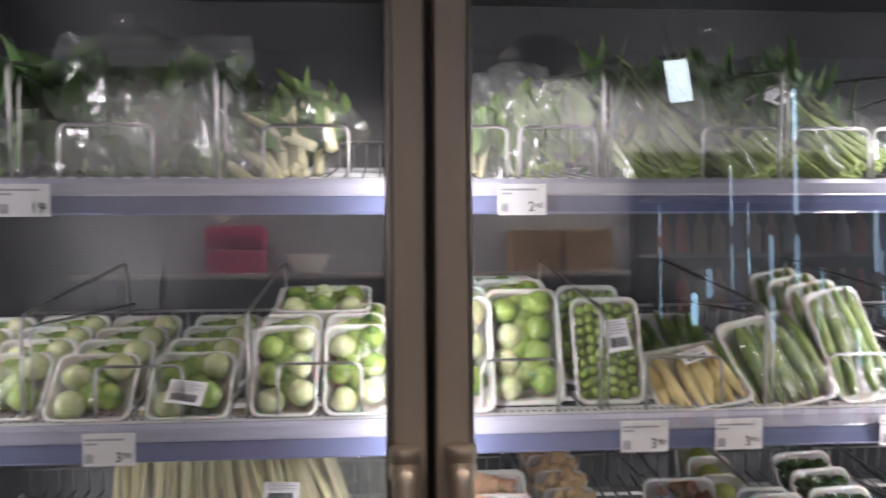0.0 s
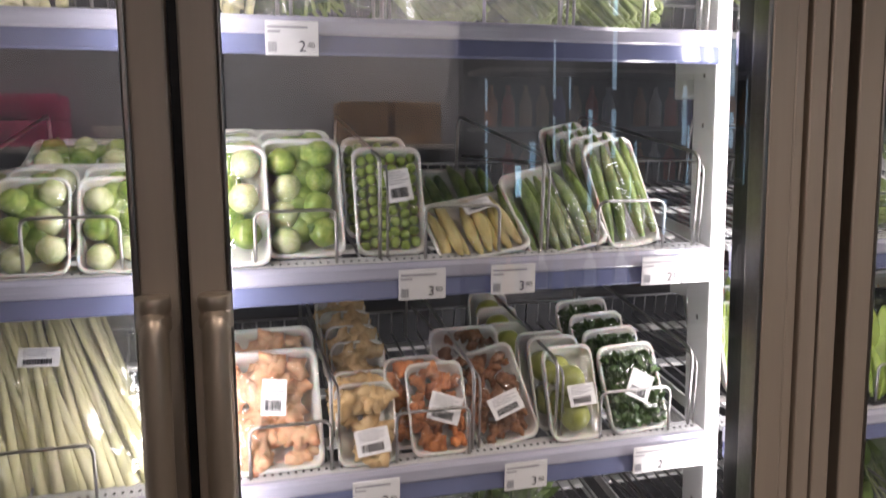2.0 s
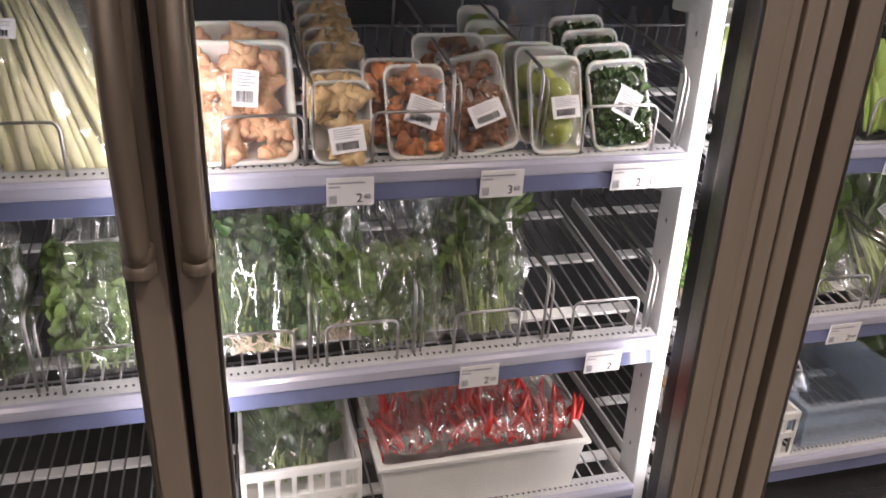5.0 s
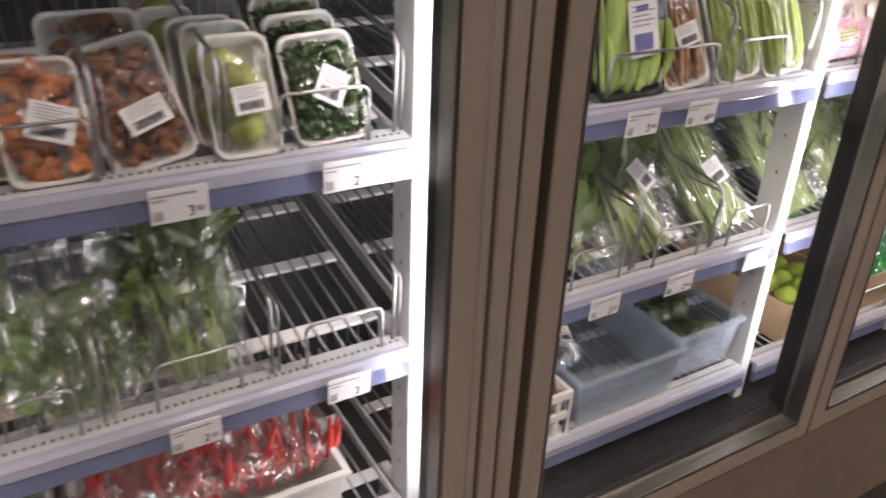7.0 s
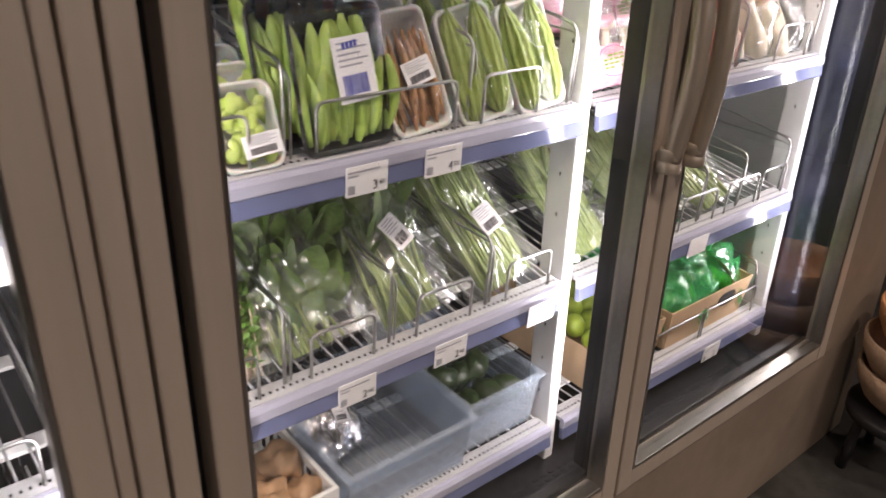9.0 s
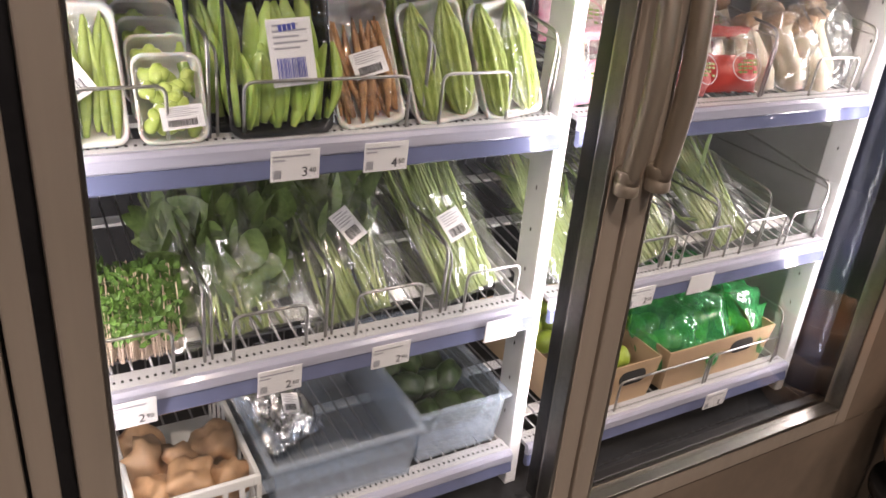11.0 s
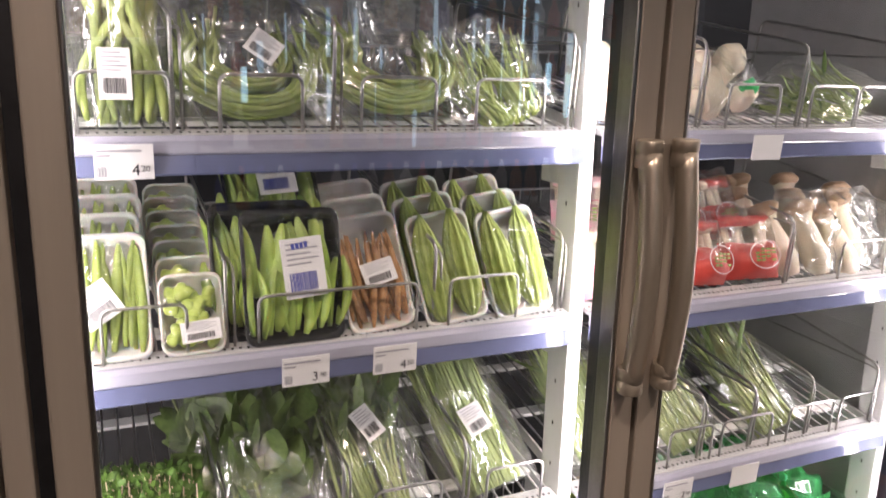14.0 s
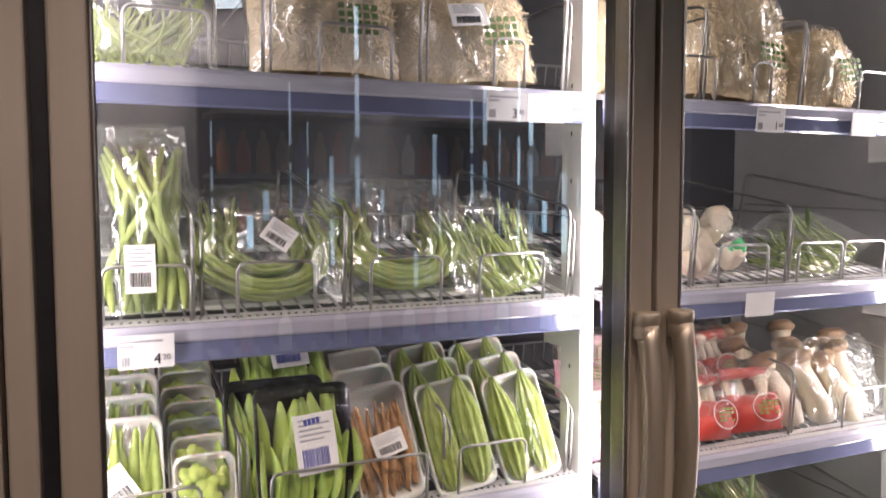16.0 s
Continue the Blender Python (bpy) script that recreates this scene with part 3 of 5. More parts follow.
def cached(key, make, material):
    """One mesh for all alike pieces."""
    if key not in CACHE:
        me = mesh(key[0], make())
        me.materials.append(material)
        CACHE[key] = me
    return CACHE[key]


def tray_mesh(w, h, d, r=0.016):
    return loft([rounded_loop(w, h, r, d, 0.84), rounded_loop(w, h, r, 0.006, 0.985), rounded_loop(w, h, r, 0.0025, 1.0), rounded_loop(w, h, r, 0.0, 0.995),
                 rounded_loop(w, h, r, 0.0, 0.93), rounded_loop(w, h, r, 0.004, 0.915), rounded_loop(w, h, r, d - 0.004, 0.80)])


def film_mesh(w, h, bulge, seed):
    loops = []
    for s in (1.005, 0.94, 0.84, 0.70, 0.52, 0.32, 0.12):
        lp = []
        for p in rounded_loop(w, h, 0.016, 0, s, 9):
            k = noise.noise(Vector((p[0] * 38, p[2] * 38, seed * 5.3)))
            lp.append((p[0], 0.001 - bulge * (1 - s ** 3) * (1 + 0.35 * k) - 0.0008 - 0.0012 * max(0, k), p[2]))
        loops.append(lp)
    return loft(loops, False, True)


def sticker(parent, x, y, z, w, h, tilt=0, blue=False, up=0):
    """A paper label with a barcode and lines of small unreadable print, as one label part with its ink below it."""
    lab = part("label", block(-w / 2, -0.0006, -h / 2, w / 2, 0.0004, h / 2, 0.0002), M_PAPER, parent, "white paper label with barcode", pose(x, y, z, up, tilt, 0), smooth=False)
    bars, k = [], -w * 0.36
    rr = random.Random(int(w * 1e4))
    while k < w * 0.30:
        t = rr.choice((0.0005, 0.0009, 0.0014))
        bars.append(block(k, -0.0011, -h * 0.38, k + t, -0.0007, -h * 0.08))
        k += t + rr.choice((0.0006, 0.001))
    part("barcode", join(*bars), M_INKBLUE if blue else M_INK, lab, smooth=False)
    lines = [block(-w * 0.38, -0.0011, z0, w * (0.38 if i % 2 else 0.2), -0.0007, z0 + h * 0.03) for i, z0 in enumerate(np.arange(h * 0.05, h * 0.42, h * 0.085))]
    part("print_block", join(*lines), M_INKGREY, lab, smooth=False)
    if blue:
        part("mark", join(*[moved(block(-0.011 + 0.006 * i, -0.0012, h * 0.36 - 0.003, -0.0065 + 0.006 * i, -0.0008, h * 0.36 + 0.005), pose(0, 0, 0, 0, -6, 0)) for i in range(4)]), M_INKBLUE, lab, smooth=False)
    return lab


def lump(seed):
    """A knobbly piece of root."""
    out = [moved(ball(0.023, 0.0125, 0.0125, 0.6, seed, 2), pose(0, 0, 0))]
    for k in range(3):
        a = (seed * 2.1 + k * 2.3)
        out.append(moved(ball(0.009, 0.009, 0.014, 0.5, seed + k, 2), pose(0.013 * math.cos(a), -0.003, 0.008 * math.sin(a), 0, 70 * math.cos(a * 1.7), 0)))
    return join(*out)


def taper(length, r, curve=0.0, sides=8, flat=1.0, tipr=0.12):
    pts, rs = [], []
    for k in range(9):
        t = k / 8
        pts.append((curve * math.sin(math.pi * t), 0, length * t))
        rs.append(r * (max(tipr, math.sin(math.pi * (0.08 + 0.87 * t)) ** 0.75)))
    return tube(pts, rs, sides, flat)


def ridged(length, r):
    """A gourd with long ribs."""
    V, F, n = [], [], 48
    for i in range(15):
        t = i / 14
        rr = r * (0.25 + 0.75 * min(1, 4.5 * t) ** 0.6) * (1 - 0.85 * max(0, (t - 0.62) / 0.38) ** 1.4)
        for k in range(n):
            q = rr * (1 + 0.15 * math.cos(10 * 2 * math.pi * k / n) * (1 + 0.4 * math.sin(i * 2.6 + k * 0.9)))
            a = 2 * math.pi * k / n
            V.append((q * math.cos(a), q * math.sin(a), length * t))
    for i in range(14):
        for k in range(n):
            a, b = i * n + k, i * n + (k + 1) % n
            F.append((a, b, b + n, a + n))
    F.append(tuple(range(n)))
    F.append(tuple(range(14 * n, 15 * n)))
    return V, F


def leaf(l, w, cup=0.25):
    """A pointed leaf with a folded midrib, in its own plane from the origin along z."""
    V, F = [], []
    for i in range(6):
        t = i / 5
        ww = w * math.sin(math.pi * (0.06 + 0.92 * t)) ** 0.8 / 2
        y = -cup * l * t * t
        V += [(-ww, y + ww * 0.35, l * t), (0, y, l * t), (ww, y + ww * 0.35, l * t)]
    for i in range(5):
        a = i * 3
        F += [(a, a + 1, a + 4, a + 3), (a + 1, a + 2, a + 5, a + 4)]
    return V, F


# fillings: each puts its pieces into a tray of inner size w x h, depth d
def fill_balls(t, w, h, d, r, material, name, calyx=True, pale=0.3):
    cols, rows = max(1, round(w * 0.86 / (2 * r))), max(1, round(h * 0.9 / (2 * r)))
    for i in range(cols):
        for j in range(rows):
            x = (i - (cols - 1) / 2) * w * 0.86 / cols + R(-1, 1) * r * 0.2
            z = h * 0.05 + (j + 0.5 + (0.25 if i % 2 else -0.05)) * h * 0.88 / rows
            if z > h - r * 0.8:
                z = h - r * 0.9
            if r > 0.015:
                under = cached((name, material.name, round(r, 4)), lambda: ball(r, r, r * 0.94, 0.12, 3, 2), material)
                part(name, under, material, t, m=pose(x + (r if i < cols - 1 else -r) * 0.9, d * 0.62, min(h - r, z + r * 0.9), R(-60, 60), R(-70, 70), R(0, 360)))
            mt = M_EGGPW if (material is M_EGGP and R(0, 1) < pale) else material
            me = cached((name, mt.name, round(r, 4)), lambda: ball(r, r, r * 0.94, 0.12, 3, 2), mt)
            ob = part(name, me, mt, t, m=pose(x, d * 0.35 - R(0, 0.3) * r, z, R(-60, 60), R(-70, 70), R(0, 360)))
            if calyx and R(0, 1) < 0.45:
                cm = cached(("calyx", round(r, 4)), lambda: lathe([(0.0, r * 1.18), (r * 0.13, r * 1.16), (r * 0.16, r * 0.98), (r * 0.55, r * 0.80), (r * 0.42, r * 0.84)], 7), M_CALYX)
                part("calyx", cm, M_CALYX, ob)


def fill_roots(t, w, h, d, material, name, n, size=1.0):
    for i in range(n):
        k = i % 5
        me = cached((name, material.name, k), lambda: lump(k), material)
        s = size * R(0.8, 1.2)
        part(name, me, material, t, m=Matrix.LocRotScale((R(-0.38, 0.38) * w, R(0.0, 0.6) * d, h * R(0.10, 0.92)), Euler((R(-0.5, 0.5), R(0, 6.3), R(-0.5, 0.5))), (s, s, s)))


def fill_pods(t, w, h, d, material, name, n, r, flat, length, lean=8, base=0.04):
    for i in range(n):
        k = i % 4
        me = cached((name, material.name, k, round(length, 3)), lambda: taper(length, r, R(-0.006, 0.006), 8, flat), material)
        x = (i / (n - 1) - 0.5) * w * 0.80 if n > 1 else 0
        ob = part(name, me, material, t, m=pose(x + R(-0.003, 0.003), d * 0.3 + R(-0.006, 0.006), h * base + R(0, 0.1) * h, R(-3, 3), R(-lean, lean), R(-25, 25)))


def fill_herb(t, w, h, d, material, n, l, name="leaves"):
    # added dark core: blocks the view through and stands for shade among the leaves
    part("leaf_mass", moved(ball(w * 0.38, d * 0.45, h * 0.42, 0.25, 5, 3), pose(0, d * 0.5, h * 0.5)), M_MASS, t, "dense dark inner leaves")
    out = []
    for i in range(n):
        s = R(0.7, 1.3)
        out.append(moved(leaf(l * s, l * 0.55 * s), pose(R(-0.4, 0.4) * w, R(-0.3, 0.7) * d, h * R(0.06, 0.86), R(-50, 50), R(-80, 80), R(0, 360))))
    tagged(part(name, join(*out), material, t), kind="stuff")


def tray(bay, lv, x, back, w, h, d, fill, label, category, lean=22, black=False, bulge=0.008, lab=None, rot=0, lift=0.0, blue=False):
    px, py, pz = on_shelf(bay, lv, x, back)
    t = thing("produce_tray", label, category, pose(px, py, pz + lift, -lean, rot, 0), category + " trays")
    mt = M_BLACKTRAY if black else M_FOAM
    me = cached(("tray", black, w, h, d), lambda: tray_mesh(w, h, d), mt)
    part("foam_tray" if not black else "plastic_tray", me, mt, t)
    fill(t, w, h, d)
    f = part("film", film_mesh(w, h, bulge, x * 9 + lv), M_FILM, t, "clear stretched cling film")
    f.visible_shadow = False
    if lab:
        lx, lz, lw, lh, lt = lab
        sticker(t, lx * w, -bulge * 1.25 - 0.002, lz * h, lw, lh, lt, blue)
    return t


def stack(t, n, step, rise=None, jitter=0.003):
    """Copies of a tray standing one behind another up the slope."""
    b = t.matrix_basis.copy()
    s = math.tan(radians(SLOPE)) if rise is None else rise
    for k in range(1, n + 1):
        copy_thing(t, Matrix.Translation((R(-jitter, jitter), step * k, step * k * s)) @ b)


def pillow(w, h, th, seed, crumple=0.012, top=0.55, n=26, m=32):
    """The two crumpled sheets of a clear bag, gathered at the top."""
    V, F = [], []
    for side in (-1, 1):
        k0 = len(V)
        for j in range(m + 1):
            t = j / m
            ww = w * (1 - (1 - top) * max(0, (t - 0.55) / 0.45) ** 1.5)
            for i in range(n + 1):
                u = i / n * 2 - 1
                q = (1 - abs(u) ** 2.6) * (math.sin(math.pi * min(1, 0.08 + t * 0.92)) ** 0.6)
                k = noise.noise(Vector((u * 3.2 + seed, t * 4.2, side + seed * 2.2)))
                k2 = noise.noise(Vector((u * 9 + seed, t * 8, side - seed)))
                V.append((u * ww / 2 + crumple * 0.4 * k2, side * (th / 2 * q + 0.001) + side * crumple * (k + 0.5 * k2 + 1.1 * (0.35 - abs(noise.noise(Vector((u * 2.6 + t * 1.5, t * 2.2 - seed, side * 3 + seed)))))) * (0.25 + q), h * t + crumple * 0.6 * k * (1 if t > 0.05 else 0)))
        for j in range(m):
            for i in range(n):
                a = k0 + j * (n + 1) + i
                F.append((a, a + 1, a + n + 2, a + n + 1))
    return V, F


def greens(w, h, th, stems, leaves, ll, lw, seed, spread=0.35, lowleaf=0.3, thick=0.0025, flop=0.0):
    """Stems fanning up from the foot and leaves along them."""
    rr = random.Random(seed)
    S, L = [], []
    tops = []
    for i in range(stems):
        x0 = rr.uniform(-0.30, 0.30) * w
        x1 = x0 + rr.uniform(-spread, spread) * w
        x1 = max(-w * 0.46, min(w * 0.46, x1))
        y0, y1 = rr.uniform(-0.3, 0.3) * th, rr.uniform(-0.42, 0.42) * th
        hh = h * rr.uniform(0.65, 0.97)
        pts = [(x0 + (x1 - x0) * q + rr.uniform(-1, 1) * 0.003, y0 + (y1 - y0) * q - flop * q * q, 0.005 + hh * q) for q in (0, 0.3, 0.6, 0.85, 1)]
        S.append(tube(pts, [thick, thick, thick * 0.85, thick * 0.6, thick * 0.3], 5))
        tops.append(pts)
    for i in range(int(leaves * (2.4 if ll < 0.05 else 1.6))):
        pts = rr.choice(tops)
        q = rr.uniform(lowleaf, 1.0)
        k = min(3, int(q * 4))
        p = Vector(pts[k]).lerp(Vector(pts[k + 1]), q * 4 - k)
        s = rr.uniform(0.5, 1.1) * 0.85
        p.x = max(-w * 0.44, min(w * 0.44, p.x + rr.uniform(-0.02, 0.02)))
        p.z = max(0.03, min(p.z, h * 0.9))
        L.append(moved(leaf(ll * s, lw * s), pose(p.x, p.y, p.z - ll * 0.3, rr.uniform(-40, 40), rr.uniform(-70, 70), rr.uniform(-70, 70))))
    return S, L


def bag(bay, lv, x, back, w, h, th, label, category, stems=24, leaves=120, ll=0.03, lw=0.018, leafm=None, stemm=None, lean=28, rot=0, seed=1, lab=None, spread=0.35, lowleaf=0.3, thick=0.0025, top=0.6, crumple=0.012, hfill=0.85, roots=False, lift=0.0, flop=0.0):
    px, py, pz = on_shelf(bay, lv, x, back)
    b = thing("bagged_greens", label, category, pose(px, py + th * 0.4, pz + 0.006 + lift, -lean, rot, 0), "bagged greens")
    S, L = greens(w * 0.92, h * hfill, th * 0.8, stems, leaves, ll, lw, seed, spread, lowleaf, thick, flop)
    if leaves > 50:
        # added core behind the leaves, its dark colour is the shade inside the bunch
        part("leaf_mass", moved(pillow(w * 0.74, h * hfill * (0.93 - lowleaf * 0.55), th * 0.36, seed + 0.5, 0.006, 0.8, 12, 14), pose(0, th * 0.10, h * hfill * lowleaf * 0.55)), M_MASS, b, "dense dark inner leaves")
    if S:
        tagged(part("stems", join(*S), stemm or M_STEM, b), kind="stuff")
    if L:
        tagged(part("leaves", join(*L), leafm or M_LEAF, b), kind="stuff")
    if roots:
        rr = random.Random(seed + 5)
        tagged(part("root_ends", join(*[tube([(rr.uniform(-0.3, 0.3) * w, rr.uniform(-0.3, 0.1) * th, 0.004), (rr.uniform(-0.34, 0.34) * w, rr.uniform(-0.3, 0.1) * th, 0.035)], 0.0014, 4) for _ in range(45)]), M_ROOTEND, b), kind="stuff")
    f = part("bag", pillow(w, h, th, seed * 1.7, crumple, top), M_BAGFILM, b, "clear crumpled plastic bag")
    f.visible_shadow = False
    if lab:
        sticker(b, lab[0] * w, -th * 0.5 - 0.012, lab[1] * h, lab[2], lab[3], lab[4])
    return b


EGG = "round green eggplants"
# bay A
for x, bk, pal in ((-0.595, 0.0, 0.9), (-0.477, 0.01, 0.9), (-0.358, 0.0, 0.95), (-0.228, 0.0, 0.95)):
    t = tray("A", 2, x, bk, 0.112, 0.105, 0.03, lambda t, w, h, d: fill_balls(t, w, h, d, 0.021, M_EGGP, "eggplant", True, pal), "white foam tray of pale round eggplants under film", "pale eggplants", 38)
    stack(t, 3, 0.075)
sticker(t, 0, -0.018, 0.03, 0.05, 0.035, 8)
for x in (-0.101, -0.004):
    t = tray("A", 2, x, 0.0, 0.09, 0.130, 0.03, lambda t, w, h, d: fill_balls(t, w, h, d, 0.019, M_EGGP, "eggplant", True, 0.25), "white foam tray of round green eggplants under film", EGG, 24)
    stack(t, 2, 0.07)
tray("A", 2, -0.06, 0.16, 0.15, 0.10, 0.035, lambda t, w, h, d: fill_balls(t, w, h, d, 0.02, M_EGGP, "eggplant", True, 0.3), "white foam tray of round eggplants lying on other trays", EGG, 68, lift=0.105)
# bay B, second shelf
t = tray("B", 2, 0.132, 0.0, 0.112, 0.165, 0.034, lambda t, w, h, d: fill_balls(t, w, h, d, 0.0215, M_EGGP, "eggplant", True, 0.4), "tall white foam tray of round green eggplants under film", EGG, 18)
stack(t, 2, 0.075)
t = tray("B", 2, 0.236, 0.025, 0.108, 0.170, 0.034, lambda t, w, h, d: fill_balls(t, w, h, d, 0.0215, M_EGGP, "eggplant", True, 0.45), "tall white foam tray of round green eggplants under film", EGG, 18)
stack(t, 1, 0.08)
tray("B", 2, 0.235, 0.20, 0.12, 0.13, 0.034, lambda t, w, h, d: fill_balls(t, w, h, d, 0.02, M_EGGP, "eggplant", True, 0.1), "white foam tray of green eggplants stacked behind", EGG, 40, lift=0.05)
t = tray("B", 2, 0.354, 0.02, 0.100, 0.155, 0.03, lambda t, w, h, d: fill_balls(t, w, h, d, 0.0078, M_PEA, "pea_eggplant", False), "white foam tray of tiny round pea eggplants under film", "pea eggplants", 15, lab=(0.12, 0.62, 0.036, 0.046, -8))
stack(t, 1, 0.09)


def fill_corn(t, w, h, d):
    fill_pods(t, w, h, d, M_CORN, "baby_corn", 8, 0.0095, 1.0, h * 0.86, 5)


tray("B", 2, 0.488, 0.0, 0.138, 0.125, 0.03, fill_corn, "white foam tray of yellow baby corn under film", "baby corn", 52, rot=-9, lab=(0.1, 0.72, 0.046, 0.024, -10))
t = tray("B", 2, 0.50, 0.15, 0.13, 0.14, 0.03, lambda t, w, h, d: fill_pods(t, w, h, d, M_CUC, "baby_cucumber", 6, 0.012, 1.0, h * 0.9, 6), "white foam tray of small dark green cucumbers", "small cucumbers", 60, lift=0.02)
tray("B", 2, 0.618, 0.0, 0.125, 0.155, 0.034, lambda t, w, h, d: fill_pods(t, w, h, d, M_CUC, "baby_cucumber", 7, 0.012, 1.0, h * 0.88, 7), "film wrapped bundle of small dark green cucumbers", "small cucumbers", 38, rot=-12)
t = tray("B", 2, 0.728, 0.01, 0.084, 0.172, 0.03, lambda t, w, h, d: fill_pods(t, w, h, d, M_CUC, "baby_cucumber", 4, 0.0115, 1.0, h * 0.9, 5), "upright white foam tray of green mini cucumbers", "small cucumbers", 20, rot=-10)
stack(t, 3, 0.055)
# bay B, third shelf
t = tray("B", 3, 0.176, 0.008, 0.150, 0.172, 0.034, lambda t, w, h, d: fill_roots(t, w, h, d, M_GINGER, "galangal", 72, 0.85), "large white foam tray of pinkish galangal root under film", "galangal root", 26, bulge=0.016, lab=(0.06, 0.58, 0.034, 0.05, 6))
stack(t, 1, 0.08)
t = tray("B", 3, 0.311, 0.0, 0.086, 0.115, 0.026, lambda t, w, h, d: fill_roots(t, w, h, d, M_GINGERY, "ginger", 24, 0.85), "small white foam tray of yellow ginger root", "ginger root", 20, bulge=0.01, lab=(0.05, 0.28, 0.048, 0.036, -6))
stack(t, 1, 0.04)
t = tray("B", 3, 0.322, 0.12, 0.086, 0.115, 0.026, lambda t, w, h, d: fill_roots(t, w, h, d, M_GINGERY, "ginger", 18, 0.85), "small white foam tray of yellow ginger root", "ginger root", 20, bulge=0.01, lab=(0.0, 0.16, 0.05, 0.02, 0), lift=0.012)
stack(t, 4, 0.058, 0.22)
t = tray("B", 3, 0.418, 0.004, 0.088, 0.135, 0.026, lambda t, w, h, d: fill_roots(t, w, h, d, M_TURM, "turmeric", 42, 0.6), "white foam tray of orange turmeric root under film", "turmeric root", 22, bulge=0.01, lab=(0.08, 0.48, 0.048, 0.04, 20))
t2 = tray("B", 3, 0.392, 0.03, 0.09, 0.135, 0.026, lambda t, w, h, d: fill_roots(t, w, h, d, M_TURM, "turmeric", 26, 0.6), "white foam tray of orange turmeric root under film", "turmeric root", 22)
t = tray("B", 3, 0.526, 0.012, 0.100, 0.150, 0.028, lambda t, w, h, d: fill_roots(t, w, h, d, M_TURMD, "brown_root", 70, 0.5), "white foam tray of dark orange brown roots", "brown root", 26, bulge=0.01, rot=-12, lab=(0.08, 0.38, 0.05, 0.032, -8))
t3 = tray("B", 3, 0.490, 0.075, 0.115, 0.15, 0.028, lambda t, w, h, d: fill_roots(t, w, h, d, M_TURMD, "brown_root", 36, 0.5), "white foam tray of dark orange brown roots", "brown root", 26, lift=0.008)


def fill_guava(t, w, h, d):
    for z in (0.26, 0.62):
        part("fruit", cached(("fruit",), lambda: ball(0.024, 0.022, 0.024, 0.08, 4, 3), M_GUAVA), M_GUAVA, t, m=pose(0, 0.004, z * h, 0, 30 * z, 0))


t = tray("B", 3, 0.630, 0.0, 0.082, 0.145, 0.028, fill_guava, "white foam tray of two olive green fruits", "olive fruit", 20, bulge=0.018, lab=(0.05, 0.46, 0.043, 0.032, -4))
for k, (dx, bk) in enumerate(((-0.018, 0.03), (-0.03, 0.05))):
    tray("B", 3, 0.637 + dx, bk, 0.085, 0.145, 0.028, fill_guava, "white foam tray of two olive green fruits", "olive fruit", 20, lift=0.004)
t = tray("B", 3, 0.588, 0.17, 0.075, 0.10, 0.026, fill_guava, "small white foam tray of olive green fruit", "olive fruit", 20, lift=0.02)
stack(t, 2, 0.055, 0.3)
t = tray("B", 3, 0.740, 0.005, 0.098, 0.138, 0.028, lambda t, w, h, d: fill_herb(t, w, h, d, M_LEAFD, 1300, 0.012), "white foam tray of dark green herb leaves", "dark herb", 22, rot=-3, lab=(0.06, 0.5, 0.038, 0.044, 32))
stack(t, 3, 0.055, 0.26)
# bay A, third shelf: lemongrass
px, py, pz = on_shelf("A", 3, -0.13, 0.0)
lg = thing("lemongrass_bundle", "bundle of long pale lemongrass stalks in clear film", "lemongrass", pose(px, py + 0.02, pz, -30))
for i in range(150):
    x0, x1 = R(-0.20, 0.175), 0
    x1 = x0 * 0.72 - 0.085 + R(-0.03, 0.03)
    y = R(0, 0.06)
    part("stalk", tube([(x0, y, 0.004), (x0 + (x1 - x0) * 0.2, y - 0.004, 0.07), (x0 + (x1 - x0) * 0.52 + R(-0.004, 0.004), y + 0.004, 0.17), (x1, y + R(0, 0.03), 0.33)], [0.0088, 0.0064, 0.0048, 0.0032], 7), M_PALESTEM, lg)
f = part("bag", pillow(0.42, 0.34, 0.11, 3.3, 0.008, 0.8), M_BAGFILM, lg, "clear plastic bag", pose(0, 0.02, 0))
f.visible_shadow = False
sticker(lg, 0.02, -0.056, 0.17, 0.05, 0.026, 2)

# bay A, fourth shelf and bay B, fourth shelf: herb bags
bag("A", 4, -0.03, 0.01, 0.165, 0.24, 0.085, "clear bag of leafy green coriander", "herb bag", 18, 330, 0.030, 0.030, M_LEAF, seed=11, lean=16, crumple=0.026, spread=0.5, lowleaf=0.10, thick=0.0018)
bag("A", 4, -0.20, 0.01, 0.15, 0.24, 0.07, "clear bag of dark green herbs", "herb bag", 18, 280, 0.032, 0.026, M_LEAFD, seed=12, lean=18, crumple=0.022, lowleaf=0.10, thick=0.0018)
bag("A", 4, -0.37, 0.01, 0.16, 0.23, 0.07, "clear bag of dark green herbs", "herb bag", 22, 220, 0.03, 0.024, M_LEAFD, seed=13, lean=20, lowleaf=0.10, thick=0.0018)
bag("B", 4, 0.185, 0.015, 0.165, 0.25, 0.085, "clear bag of dense green coriander with roots", "herb bag", 46, 520, 0.026, 0.026, M_LEAFD, seed=21, lean=22, roots=True, hfill=0.92, spread=0.5, lowleaf=0.10, thick=0.0018)
bag("B", 4, 0.305, 0.03, 0.115, 0.26, 0.07, "clear bag of fresh green leafy herb", "herb bag", 26, 300, 0.030, 0.026, M_LEAFL, seed=22, lean=20, roots=True, rot=-6, crumple=0.018, lowleaf=0.10, thick=0.0018)
